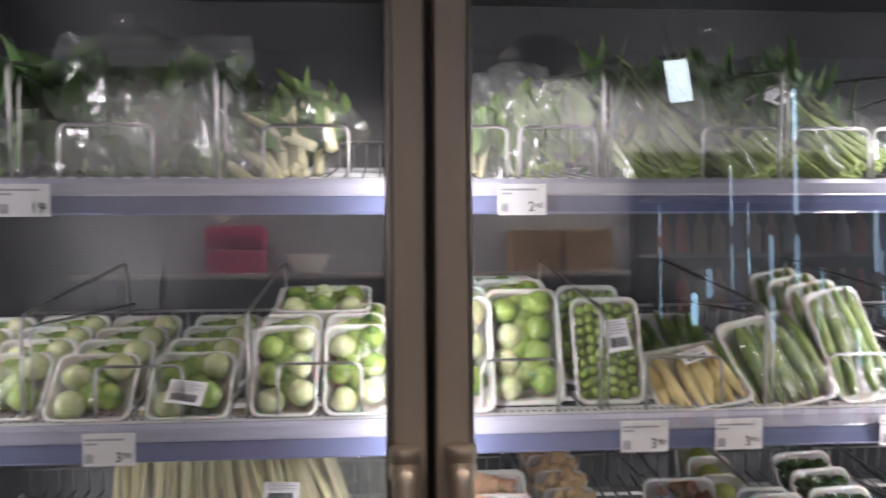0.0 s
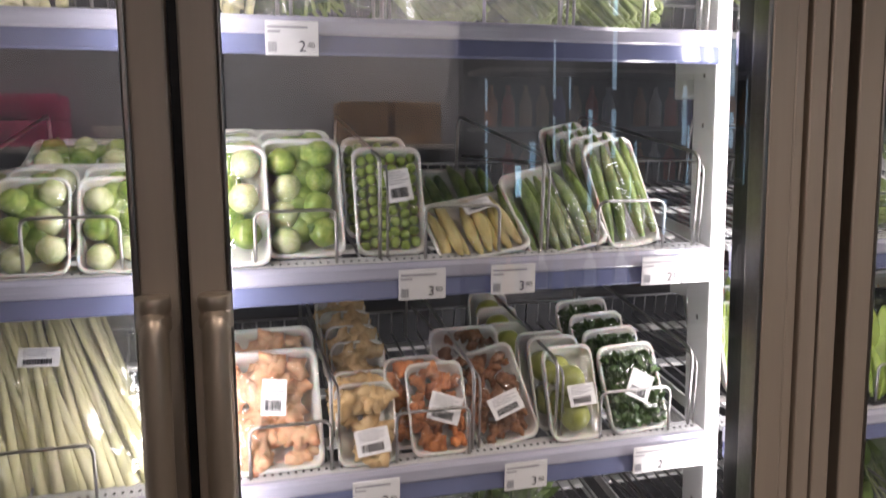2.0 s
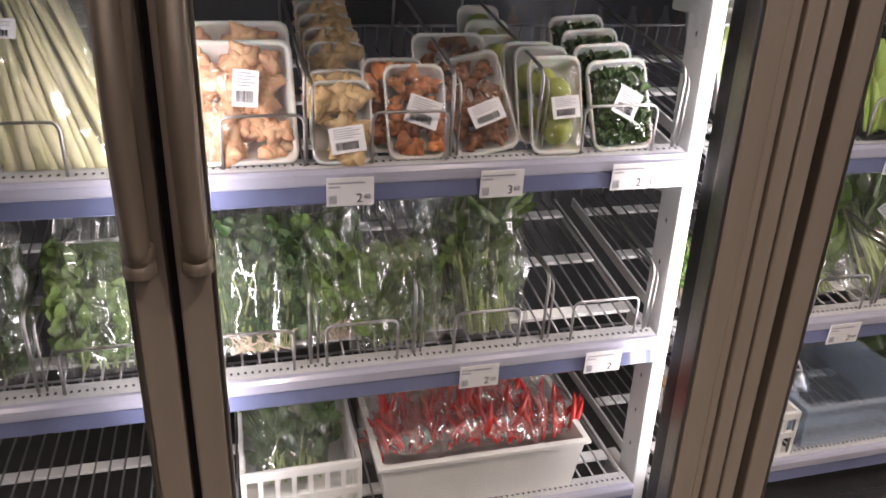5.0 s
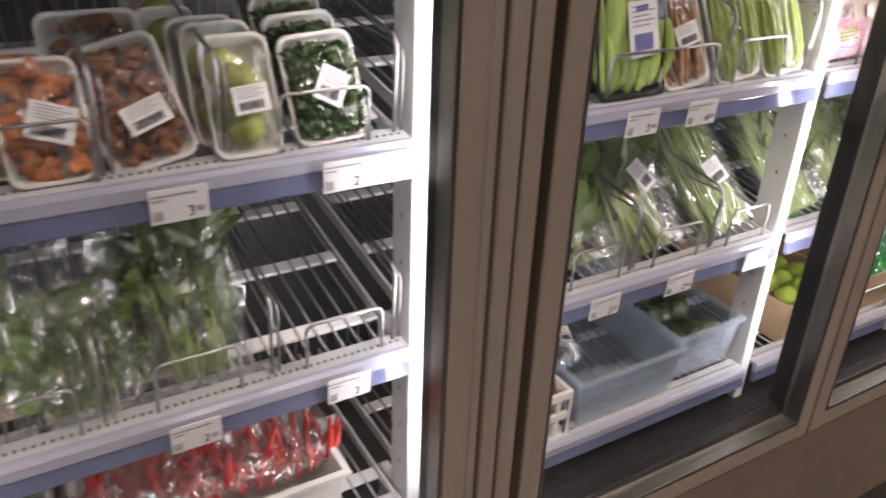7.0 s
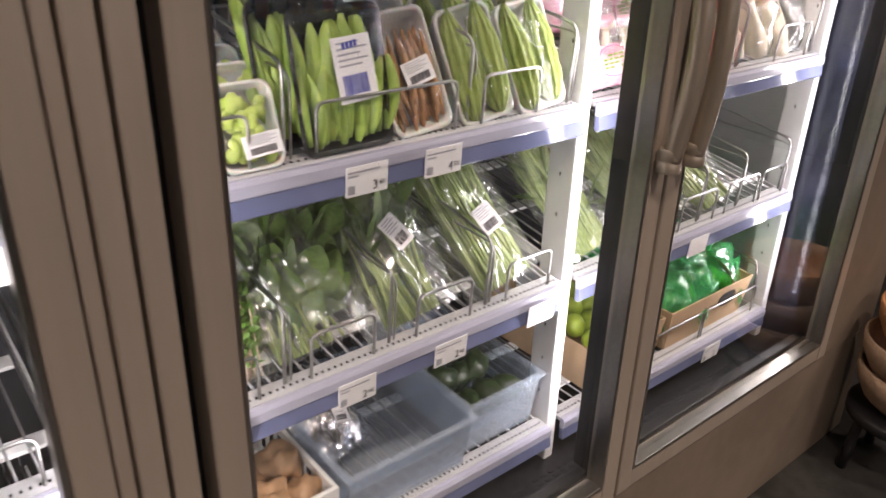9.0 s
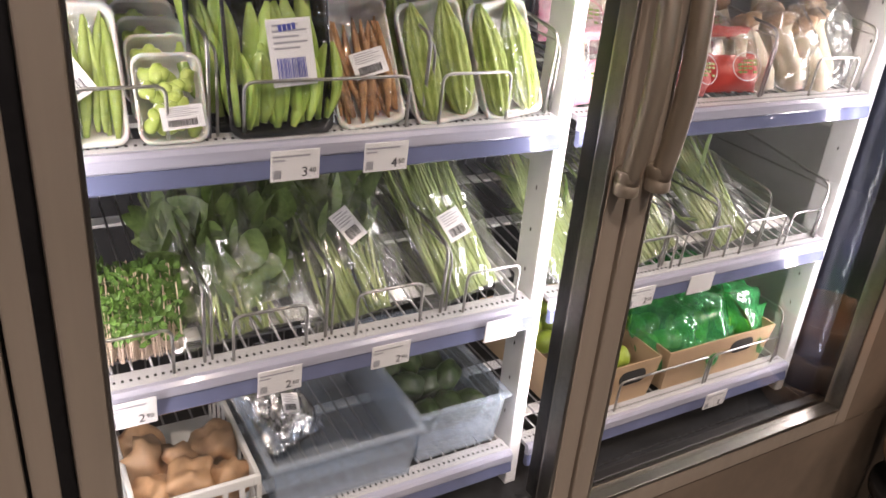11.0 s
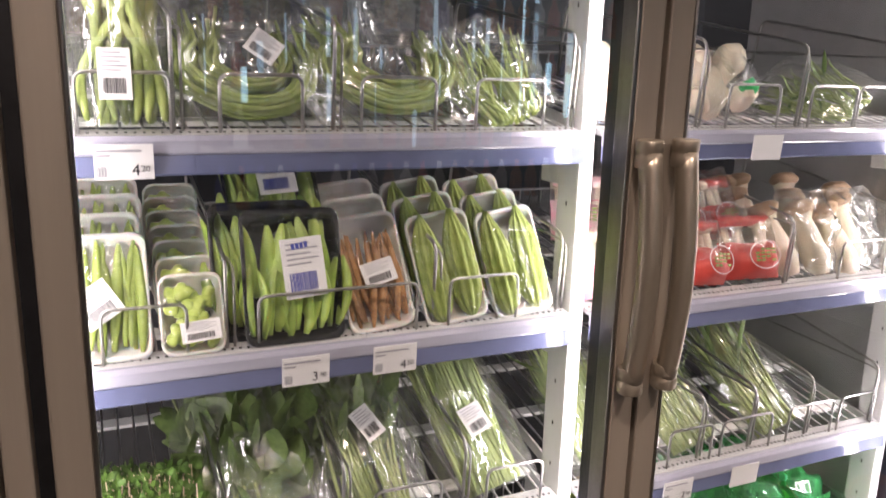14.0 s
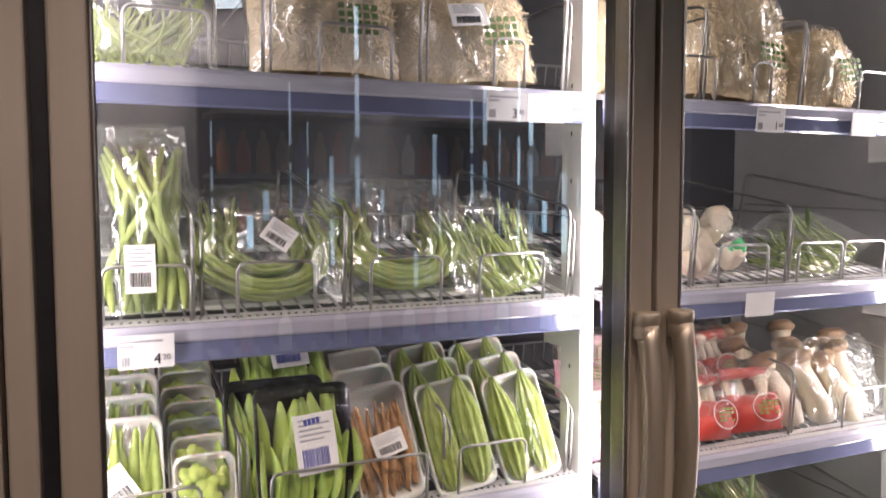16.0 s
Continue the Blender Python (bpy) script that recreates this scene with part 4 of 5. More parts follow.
bag("B", 4, 0.395, 0.0, 0.15, 0.27, 0.085, "clear crumpled bag of pale green leafy herb", "herb bag", 26, 330, 0.034, 0.03, M_LEAF, seed=23, lean=12, crumple=0.028, top=1.15, hfill=0.66, spread=0.5, lowleaf=0.10, thick=0.0018)
bag("B", 4, 0.478, 0.03, 0.10, 0.25, 0.06, "clear bag of thin green stems and leaves", "herb bag", 26, 110, 0.05, 0.020, M_LEAFD, seed=24, lean=18, crumple=0.022, lowleaf=0.10, thick=0.0018)
bag("B", 4, 0.552, 0.01, 0.135, 0.275, 0.07, "clear bag of long green stems with leaves", "herb bag", 44, 110, 0.075, 0.022, M_LEAF, seed=25, lean=14, crumple=0.02, hfill=0.93, spread=0.3, lowleaf=0.3, thick=0.0022)
# first shelf bags, bays A and B
bag("A", 1, -0.31, 0.05, 0.30, 0.23, 0.12, "large clear bag of broad dark green leaves", "leaf bag", 14, 200, 0.10, 0.07, M_LEAFD, seed=31, lean=14, lowleaf=0.1, top=0.95, spread=0.7, crumple=0.02)
bag("A", 1, -0.54, 0.03, 0.15, 0.19, 0.08, "clear bag of dark green leaves", "leaf bag", 16, 120, 0.09, 0.05, M_LEAFD, seed=32, lean=18, lowleaf=0.15)
bag("A", 1, -0.09, 0.02, 0.25, 0.18, 0.11, "clear bag of pale cabbage stalks and leaves", "leaf bag", 24, 60, 0.06, 0.05, M_LEAF, M_PALESTEM, seed=33, lean=36, lowleaf=0.3, thick=0.008, spread=0.4, rot=-32, crumple=0.024)
bag("B", 1, 0.155, 0.01, 0.10, 0.13, 0.06, "clear bag of white stalked greens", "leaf bag", 12, 40, 0.05, 0.03, M_LEAF, M_PALESTEM, seed=34, lean=20, thick=0.006, crumple=0.02)
bag("B", 1, 0.27, 0.03, 0.18, 0.22, 0.09, "clear crumpled bag of green leaves", "leaf bag", 18, 90, 0.07, 0.045, M_LEAF, seed=35, lean=30, crumple=0.03, hfill=0.62, rot=-14)
for gx, gs, gl in ((0.46, 36, None), (0.60, 37, None), (0.735, 38, (-0.1, 0.5, 0.035, 0.042, -20))):
    bag("B", 1, gx, 0.01, 0.19, 0.33, 0.09, "clear bag of dark long stemmed water greens", "leaf bag", 80, 90, 0.11, 0.022, M_LEAFD, seed=gs, lean=44, rot=-24, hfill=0.95, thick=0.0042, spread=0.22, crumple=0.02, lab=gl)


# open boxes on the lowest shelves
def box(bay, lv, x, back, w, dp, h, material, label, category, name="plastic_box", lip=0.008, slots=0, rot=0):
    px, py, pz = on_shelf(bay, lv, x, back)
    b = thing(name, label, category, pose(px, py + dp / 2, pz, 1.5, 0, rot))
    th, tp = 0.003, 0.93
    o0, o1 = [(sx * w / 2 * tp, sy * dp / 2 * tp, 0) for sx, sy in ((-1, -1), (1, -1), (1, 1), (-1, 1))], [(sx * w / 2, sy * dp / 2, h) for sx, sy in ((-1, -1), (1, -1), (1, 1), (-1, 1))]
    r0 = [(p[0] + math.copysign(lip, p[0]), p[1] + math.copysign(lip, p[1]), h) for p in o1]
    r1 = [(p[0], p[1], h + 0.006) for p in r0]
    i1 = [(p[0] - math.copysign(th, p[0]), p[1] - math.copysign(th, p[1]), h + 0.006) for p in o1]
    i0 = [(p[0] - math.copysign(th, p[0]), p[1] - math.copysign(th, p[1]), 0.004) for p in o0]
    if not slots:
        part("shell", loft([o0, o1, r0, r1, i1, i0]), material, b, smooth=False)
    else:
        part("bottom", block(-w / 2, -dp / 2, 0, w / 2, dp / 2, 0.004), material, b, smooth=False)
        part("rim", join(block(-w / 2, -dp / 2, h - 0.018, w / 2, -dp / 2 + 0.008, h, 0.002), block(-w / 2, dp / 2 - 0.008, h - 0.018, w / 2, dp / 2, h, 0.002),
                         block(-w / 2, -dp / 2 + 0.008, h - 0.018, -w / 2 + 0.008, dp / 2 - 0.008, h, 0.002), block(w / 2 - 0.008, -dp / 2 + 0.008, h - 0.018, w / 2, dp / 2 - 0.008, h, 0.002)), material, b, smooth=False)
        for k in range(slots + 1):
            x = -w / 2 + 0.004 + k * (w - 0.008) / slots
            part("bar", block(x - 0.004, -dp / 2 + 0.001, 0.004, x + 0.004, -dp / 2 + 0.006, h - 0.018), material, b, smooth=False)
        for k in range(slots + 3):
            y = -dp / 2 + 0.004 + k * (dp - 0.008) / (slots + 2)
            for sx in (-1, 1):
                part("bar", block(sx * (w / 2 - 0.006) - 0.002, y - 0.004, 0.004, sx * (w / 2 - 0.006) + 0.002, y + 0.004, h - 0.018), material, b, smooth=False)
        part("mid_rail", block(-w / 2 + 0.001, -dp / 2, h * 0.42, w / 2 - 0.001, -dp / 2 + 0.007, h * 0.42 + 0.014), material, b, smooth=False)
    return b, (px, py + dp / 2, pz)


b, o = box("B", 5, 0.235, 0.02, 0.20, 0.30, 0.12, M_CRATEW, "white slotted plastic crate on the lowest shelf", "crate", "plastic_crate", slots=7)
bag("B", 5, 0.225, 0.04, 0.17, 0.20, 0.10, "bag of dark leafy greens standing in a white crate", "herb bag", 24, 180, 0.05, 0.03, M_LEAFD, seed=41, lean=50, lift=0.03)
b, o = box("B", 5, 0.55, 0.0, 0.37, 0.32, 0.11, M_CRATEW, "white plastic tub filled with bagged red chillies", "tub")
for k in range(7):
    cb = thing("chilli_bag", "clear bag of red chillies in a white tub", "chilli bag", pose(o[0] - 0.135 + 0.045 * k, o[1] - 0.11 + 0.09 * (k % 2), o[2] + 0.078 + 0.008 * (k % 3), -68, R(-14, 14), 0), "chilli bags")
    for i in range(44):
        me = cached(("chilli", i % 3), lambda: taper(0.07, 0.0055, R(-0.012, 0.012), 7), M_CHILI)
        part("chilli", me, M_CHILI, cb, m=pose(R(-0.045, 0.045), R(-0.02, 0.02), R(0.0, 0.06), R(-30, 30), R(-60, 60), R(0, 360)))
    f = part("bag", pillow(0.15, 0.15, 0.075, 7 + k, 0.014, 0.8), M_BAGFILM, cb, "clear plastic bag")
    f.visible_shadow = False

# bay C, third shelf
t = tray("C", 3, 0.990, 0.004, 0.115, 0.165, 0.028, lambda t, w, h, d: fill_pods(t, w, h, d, M_OKRA, "winged_bean", 13, 0.0085, 0.8, h * 0.84, 9), "white foam tray of pale green winged beans", "winged beans", 18, lab=(-0.05, 0.45, 0.05, 0.048, -32))
stack(t, 3, 0.05, 0.35)


def PODS(t, w, h, d):
    """Broad flat pods lying over one another, tips up."""
    for i in range(24):
        k, row = i % 4, i % 2
        me = cached(("snow_pea", k), lambda: taper(0.098, 0.0120, (-0.007, 0.004, 0.008, -0.003)[k], 10, 0.32), M_POD)
        x = ((i // 2) / 11 - 0.5) * w * 0.80
        part("snow_pea", me, M_POD, t, m=pose(x + R(-0.004, 0.004), d * (0.36 if row else 0.16) + R(-0.003, 0.003), h * (0.05 + 0.30 * row) + R(0, 0.010), R(-3, 3), R(-14, 10), R(-18, 18)))


def fill_halves(t, w, h, d):
    """Short plump pods heaped in a small tray."""
    for i in range(36):
        me = cached(("green_pod", i % 3), lambda: ball(0.0125 - 0.0015 * (i % 3), 0.006, 0.0085, 0.25, i % 3, 2), M_PODL)
        part("green_pod", me, M_PODL, t, m=pose(R(-0.33, 0.33) * w, R(0.0, 0.5) * d, h * R(0.14, 0.84), R(-25, 25), R(0, 180), R(-30, 30)))


t = tray("C", 3, 1.098, 0.0, 0.082, 0.108, 0.026, fill_halves, "small white foam tray of bright green pods", "green pods", 20, lab=(0.1, 0.28, 0.05, 0.027, -4))
stack(t, 6, 0.042, 0.33)
t = tray("C", 3, 1.233, 0.0, 0.138, 0.185, 0.03, PODS, "black plastic tray of flat green snow peas", "snow peas", 12, black=True, lab=(0.09, 0.56, 0.058, 0.082, -4), blue=True)
tray("C", 3, 1.20, 0.035, 0.145, 0.185, 0.03, PODS, "black plastic tray of flat green snow peas", "snow peas", 12, black=True)
t = tray("C", 3, 1.235, 0.10, 0.145, 0.185, 0.03, PODS, "black plastic tray of snow peas leaning back", "snow peas", 34, black=True, lab=(0.05, 0.72, 0.058, 0.06, -4), blue=True, lift=0.075)
t = tray("C", 3, 1.363, 0.006, 0.100, 0.175, 0.028, lambda t, w, h, d: fill_pods(t, w, h, d, M_ROOT, "fingerroot", 18, 0.0062, 1.0, h * 0.72, 10), "white foam tray of thin brown finger roots", "finger roots", 22, rot=-6, lab=(0.05, 0.48, 0.05, 0.035, -8))
stack(t, 2, 0.055, 0.3)


def fill_luffa(t, w, h, d):
    for k in (-1, 1):
        part("gourd", cached(("gourd",), lambda: ridged(0.166, 0.0215), M_LUFFA), M_LUFFA, t, m=pose(k * w * 0.235, 0.004, 0.006, 0, R(-3, 3), R(0, 90)))


for x in (1.482, 1.598):
    t = tray("C", 3, x, 0.004, 0.102, 0.172, 0.03, fill_luffa, "white foam tray of two ridged green gourds", "ridged gourds", 20, bulge=0.02, rot=-8)
    stack(t, 2, 0.06, 0.28)
# bay C, second shelf: long beans
def beans(x, back, w, h, n, coil, label, seed, lab=None, lean=20, thick=0.0042):
    px, py, pz = on_shelf("C", 2, x, back)
    b = thing("bean_bag", label, "long beans", pose(px, py + 0.025, pz + 0.006, -lean), "long bean bags")
    rr = random.Random(seed)
    for i in range(n):
        y = rr.uniform(-0.02, 0.02)
        if coil:
            q = rr.uniform(0.45, 0.95)
            a0, a1 = rr.uniform(150, 185), rr.uniform(330, 375)
            pts = [(w * 0.5 * q * math.cos(radians(a0 + (a1 - a0) * k / 12)) * (1 + 0.1 * math.sin(k)), y + 0.0015 * math.sin(k * 2 + i), h * 0.52 + h * 0.47 * q * math.sin(radians(a0 + (a1 - a0) * k / 12))) for k in range(13)]
            e = rr.uniform(-0.02, 0.03)
            pts = [(pts[0][0] + e - 0.02 * rr.random(), y + 0.01, h * rr.uniform(0.75, 1.0))] + pts + [(pts[-1][0] - 0.01, y + 0.012, h * rr.uniform(0.6, 0.9))]
        else:
            x0, x1 = rr.uniform(-0.45, 0.45) * w, rr.uniform(-0.42, 0.45) * w
            pts = [(x0, y, 0.004), (x0 + rr.uniform(-0.015, 0.015), y, h * 0.25), ((x0 + x1) / 2 + rr.uniform(-0.02, 0.02), y, h * 0.55), (x1, y, h * rr.uniform(0.8, 1.0))]
            pts = bend(pts, 0.03, 4)
        part("bean", tube(pts, [thick * (0.5 if k in (0, len(pts) - 1) else 1) for k in range(len(pts))], 7), M_BEAN, b)
    f = part("bag", pillow(w * 1.12, h * 1.12, 0.075, seed, 0.010, 0.9), M_BAGFILM, b, "clear plastic bag")
    f.visible_shadow = False
    if lab:
        sticker(b, lab[0] * w, -0.047, lab[1] * h, lab[2], lab[3], lab[4])


beans(1.028, 0.0, 0.115, 0.225, 24, False, "clear bag of thick green beans standing upright", 51, (-0.05, 0.24, 0.036, 0.06, 0), 12, 0.0058)
beans(1.193, 0.01, 0.20, 0.165, 24, True, "clear bag of coiled green yardlong beans", 52, (0.05, 0.52, 0.042, 0.036, 38), 25)
beans(1.396, 0.01, 0.22, 0.18, 26, True, "clear bag of coiled green yardlong beans", 53, None, 28)
bag("C", 2, 1.578, 0.0, 0.17, 0.185, 0.08, "clear crumpled bag of thin green beans", "bean bag", 70, 0, 0.03, 0.01, stemm=M_BEAN, seed=54, lean=34, rot=-22, thick=0.003, crumple=0.022)
# bay C, first shelf
bag("C", 1, 1.03, 0.02, 0.20, 0.14, 0.09, "clear bag of slender green beans", "bean bag", 90, 0, 0.03, 0.01, stemm=M_BEAN, seed=61, lean=20, thick=0.003, spread=0.8, hfill=0.7)


def sprouts(bay, lv, x, w, h, seed, rot=0, label="full clear bag of cream bean sprouts", lab=None):
    px, py, pz = on_shelf(bay, lv, x, 0.02)
    b = thing("sprout_bag", label, "sprout bag", pose(px, py + 0.05, pz + 0.004, -12, rot, 0), "sprout bags")
    rr = random.Random(seed)
    part("filling", pillow(w * 0.97, h * 1.0, 0.105, seed * 1.3, 0.010, 0.72, 20, 22), M_SPROUT, b, "packed cream bean sprouts")
    S = []
    for i in range(900):
        u, t = rr.uniform(-0.9, 0.9), rr.uniform(0.03, 0.95)
        q = (1 - abs(u) ** 2.6) * (math.sin(math.pi * min(1, 0.08 + t * 0.92)) ** 0.6)
        p = Vector((u * w * 0.48 * (1 - 0.28 * max(0, (t - 0.55) / 0.45) ** 1.5), -0.0525 * q - 0.004, h * t))
        d = Vector((rr.uniform(-1, 1), rr.uniform(-0.2, 0.2), rr.uniform(-1, 1))).normalized() * rr.uniform(0.008, 0.02)
        S.append(tube([p - d, p + Vector((0, -0.004, 0)), p + d], 0.0014, 4))
    tagged(part("sprouts", join(*S), M_SPROUT, b), kind="stuff")
    marks = [block(-0.03 + 0.012 * (k % 5), -0.064, h * 0.2 + 0.012 * (k // 5), -0.022 + 0.012 * (k % 5), -0.063, h * 0.2 + 0.008 + 0.012 * (k // 5)) for k in range(20)]
    part("green_print", moved(join(*marks), pose(w * 0.14, -0.006, 0)), M_CALYX, b, "small faded green print", smooth=False)
    f = part("bag", pillow(w * 1.02, h * 1.12, 0.135, seed, 0.012, 0.75), M_BAGFILM, b, "clear plastic bag")
    f.visible_shadow = False
    if lab:
        sticker(b, lab[0] * w, -0.078, lab[1] * h, 0.06, 0.036, lab[2], up=-8)


sprouts("C", 1, 1.285, 0.225, 0.20, 5)
sprouts("C", 1, 1.515, 0.235, 0.20, 6, -6, lab=(-0.1, 0.42, 0))
sprouts("D", 1, 1.80, 0.16, 0.16, 7)
sprouts("D", 1, 2.05, 0.26, 0.25, 8, 5)
sprouts("D", 1, 2.27, 0.17, 0.15, 9, -5, "clear bag of cream bean sprouts, half slumped")
# bay C, fourth shelf
px, py, pz = on_shelf("C", 4, 1.012, 0.02)
mg = thing("cress_bunch", "bunch of bright green cress with pale roots", "cress", pose(px, py + 0.05, pz, -14))
S, L = [], []
for i in range(620):
    x, y = R(-0.085, 0.085), R(-0.045, 0.045)
    hh = R(0.075, 0.125)
    S.append(tube([(x, y, 0.0), (x + R(-0.008, 0.008), y, hh)], 0.0011, 4))
    for k in range(9):
        L.append(moved(leaf(R(0.010, 0.018), 0.009), pose(x + R(-0.010, 0.010), y - R(0, 0.006), hh - R(0, 0.062), R(-60, 60), R(-70, 70), R(0, 360))))
tagged(part("stems", join(*S), M_ROOTEND, mg), kind="stuff")
tagged(part("leaves", join(*L), M_CRESS, mg), kind="stuff")
bag("C", 4, 1.19, 0.01, 0.215, 0.30, 0.09, "clear bag of broad leafy dark greens", "leaf bag", 22, 95, 0.095, 0.062, M_LEAF, seed=71, lean=38, rot=-6, lowleaf=0.3, thick=0.003, spread=0.45)
bag("C", 4, 1.37, 0.0, 0.19, 0.31, 0.085, "clear bag of long green stems with leaves", "leaf bag", 44, 60, 0.13, 0.032, M_LEAF, seed=72, lean=38, rot=-8, lowleaf=0.5, thick=0.0032, hfill=0.95, lab=(0.05, 0.45, 0.034, 0.055, -22), spread=0.25)
bag("C", 4, 1.572, 0.005, 0.17, 0.31, 0.08, "clear bag of straight flat green chives", "chive bag", 170, 0, 0.16, 0.008, M_STEM, seed=73, lean=38, rot=-14, lowleaf=0.3, thick=0.0034, hfill=0.97, lab=(0.02, 0.38, 0.042, 0.05, -8), spread=0.14)
# bay C, lowest shelf
b, o = box("C", 5, 1.098, 0.0, 0.19, 0.30, 0.105, M_CRATEW, "white slotted plastic crate of tan vegetables", "crate", "plastic_crate", slots=7)
for k in range(7):
    ob = part("root_vegetable", cached(("rootveg",), lambda: ball(0.040, 0.032, 0.034, 0.75, 2, 3), M_ONION), M_ONION, m=pose(o[0] - 0.055 + 0.055 * (k % 3), o[1] - 0.10 + 0.07 * (k // 3), o[2] + 0.062 + 0.02 * (k % 2), 0, 30 * k, 50 * k))
    tagged(ob, "tan rounded root vegetable lying in a white crate", "root vegetable", "root vegetables")
b, o = box("C", 5, 1.342, 0.0, 0.26, 0.30, 0.105, M_MILKY, "translucent bluish plastic box, mostly empty", "plastic box")
sb = thing("silver_bag", "crumpled silvery plastic bag lying in a box", "plastic bag", pose(o[0] - 0.05, o[1] - 0.02, o[2] + 0.03, -55, 0, 15))
part("bag", pillow(0.13, 0.20, 0.05, 9.1, 0.022, 0.7), M_FOIL, sb)
sticker(sb, 0.01, -0.045, 0.06, 0.03, 0.036, 20)
b, o = box("C", 5, 1.573, 0.02, 0.18, 0.32, 0.11, M_MILKY, "translucent bluish plastic box of green vegetables", "plastic box")
for k in range(9):
    ob = part("green_vegetable", cached(("greenveg",), lambda: ball(0.038, 0.025, 0.027, 0.3, 6, 3), M_AVO), M_AVO, m=pose(o[0] - 0.045 + 0.045 * (k % 3), o[1] - 0.11 + 0.085 * (k // 3), o[2] + 0.062 + 0.008 * (k % 2), 0, 10 * (k % 3), 70 + 30 * k))
    tagged(ob, "dark green vegetable lying in a plastic box", "green vegetable", "boxed vegetables")
# bay D
def packet(bay, lv, x, back, label, seed, lift=0.0, pink=False):
    px, py, pz = on_shelf(bay, lv, x, back)
    b = thing("mushroom_packet", label, "mushroom packet", pose(px, py + 0.035, pz + 0.004 + lift, -20, R(-8, 8), R(-12, 12)) @ Matrix.Scale(1.2, 4), "mushroom packets")
    rr = random.Random(seed)
    for k in range(6):
        part("mushroom", cached(("packmush", k % 2), lambda: join(tube([(0, 0, 0), (0, 0, 0.06)], [0.008, 0.006], 8), moved(ball(0.013, 0.013, 0.009, 0.1, 1, 2), pose(0, 0, 0.062))), M_MUSH), M_MUSH, b, m=pose(rr.uniform(-0.035, 0.035), rr.uniform(-0.012, 0.012), 0.026, rr.uniform(-8, 8), rr.uniform(-12, 12), 0))
    col = M_PINKW if pink else M_RED
    part("printed_foot", pillow(0.106, 0.058, 0.068, seed, 0.005, 1.0, 14, 10), col, b, "red printed lower film")
    part("printed_band", moved(pillow(0.096, 0.018, 0.040, seed + 2, 0.004, 1.0, 12, 4), pose(0, 0, 0.082)), col, b)
    ring = tube([(0.027 * math.cos(2 * math.pi * k / 20), -0.0415, 0.034 + 0.021 * math.sin(2 * math.pi * k / 20)) for k in range(21)], 0.0006, 5)
    part("printed_ring", ring, M_PINK if pink else M_PAPER, b, "printed ring", smooth=False)
    marks = [block(-0.018 + 0.0095 * (k % 4), -0.0435, 0.024 + 0.0055 * (k // 4), -0.0115 + 0.0095 * (k % 4), -0.0425, 0.0272 + 0.0055 * (k // 4)) for k in range(16) if k % 5 != 2]
    part("green_lettering", join(*marks), M_LEAFL, b, "small green printed marks", smooth=False)
    f = part("bag", pillow(0.105, 0.115, 0.065, seed, 0.006, 0.9), M_BAGFILM, b, "clear plastic packet")
    f.visible_shadow = False


for k, (x, bk, lf) in enumerate(((1.765, 0.0, 0.0), (1.865, 0.0, 0.0), (1.975, 0.0, 0), (2.095, 0.005, 0), (1.775, 0.09, 0.06), (1.88, 0.09, 0.05), (1.99, 0.09, 0.04), (2.09, 0.10, 0.04))):
    packet("D", 3, x, bk, "clear packet of pale mushrooms with %s print" % ("pink" if k in (0, 1, 4, 5) else "red"), 80 + k, lf, k in (0, 1, 4, 5))
for k, (x, bk, r) in enumerate(((2.17, 0.09, -12), (2.205, 0.02, -22), (2.245, 0.07, 14), (2.275, 0.01, -16), (2.315, 0.06, 20), (2.345, 0.0, -24), (2.39, 0.03, -12), (2.41, 0.09, 9), (2.16, 0.16, 8), (2.25, 0.17, -10), (2.34, 0.16, 6))):
    px, py, pz = on_shelf("D", 3, x, bk)
    b = thing("king_oyster_mushroom", "thick cream mushroom with a brown cap", "mushroom", pose(px, py + 0.03, pz, -16, r, 0), "king oyster mushrooms")
    part("stalk", cached(("kstalk",), lambda: tube([(0, 0, 0), (0.002, 0, 0.03), (0, 0, 0.07), (-0.002, 0, 0.11), (0, 0, 0.13)], [0.02, 0.027, 0.023, 0.018, 0.024], 14), M_MUSH), M_MUSH, b)
    part("cap", cached(("kcap",), lambda: moved(ball(0.03, 0.03, 0.016, 0.15, 3, 3), pose(0, 0, 0.135)), M_MUSHCAP), M_MUSHCAP, b)
for k, (x, w) in enumerate(((1.79, 0.12), (1.985, 0.16))):
    px, py, pz = on_shelf("D", 2, x, 0.01)
    b = thing("cluster_mushroom_bag", "clear bag of cream cluster mushrooms tied with green", "mushroom bag", pose(px, py + 0.045, pz + 0.03, -16), "mushroom bags")
    for i in range(22):
        part("cap", cached(("ccap",), lambda: ball(0.03, 0.022, 0.026, 0.3, 5, 2), M_MUSH), M_MUSH, b, m=pose(R(-0.4, 0.4) * w, R(-0.02, 0.02), R(0, 0.085), R(-40, 40), R(0, 90), R(0, 90)))
    part("green_tie", moved(ball(0.018, 0.01, 0.016, 0.5, 2, 2), pose(0.045, -0.035, 0.025)), M_GREENFILM, b, "bright green plastic tie")
    f = part("bag", pillow(w * 1.2, 0.13, 0.09, 90 + k, 0.012, 0.7), M_BAGFILM, b, "clear plastic bag", pose(0, 0, -0.026))
    f.visible_shadow = False
bag("D", 2, 2.30, 0.02, 0.24, 0.20, 0.05, "clear bag of thin green stems lying back", "herb bag", 60, 20, 0.06, 0.01, M_LEAF, seed=95, lean=62, rot=-30, thick=0.0024)
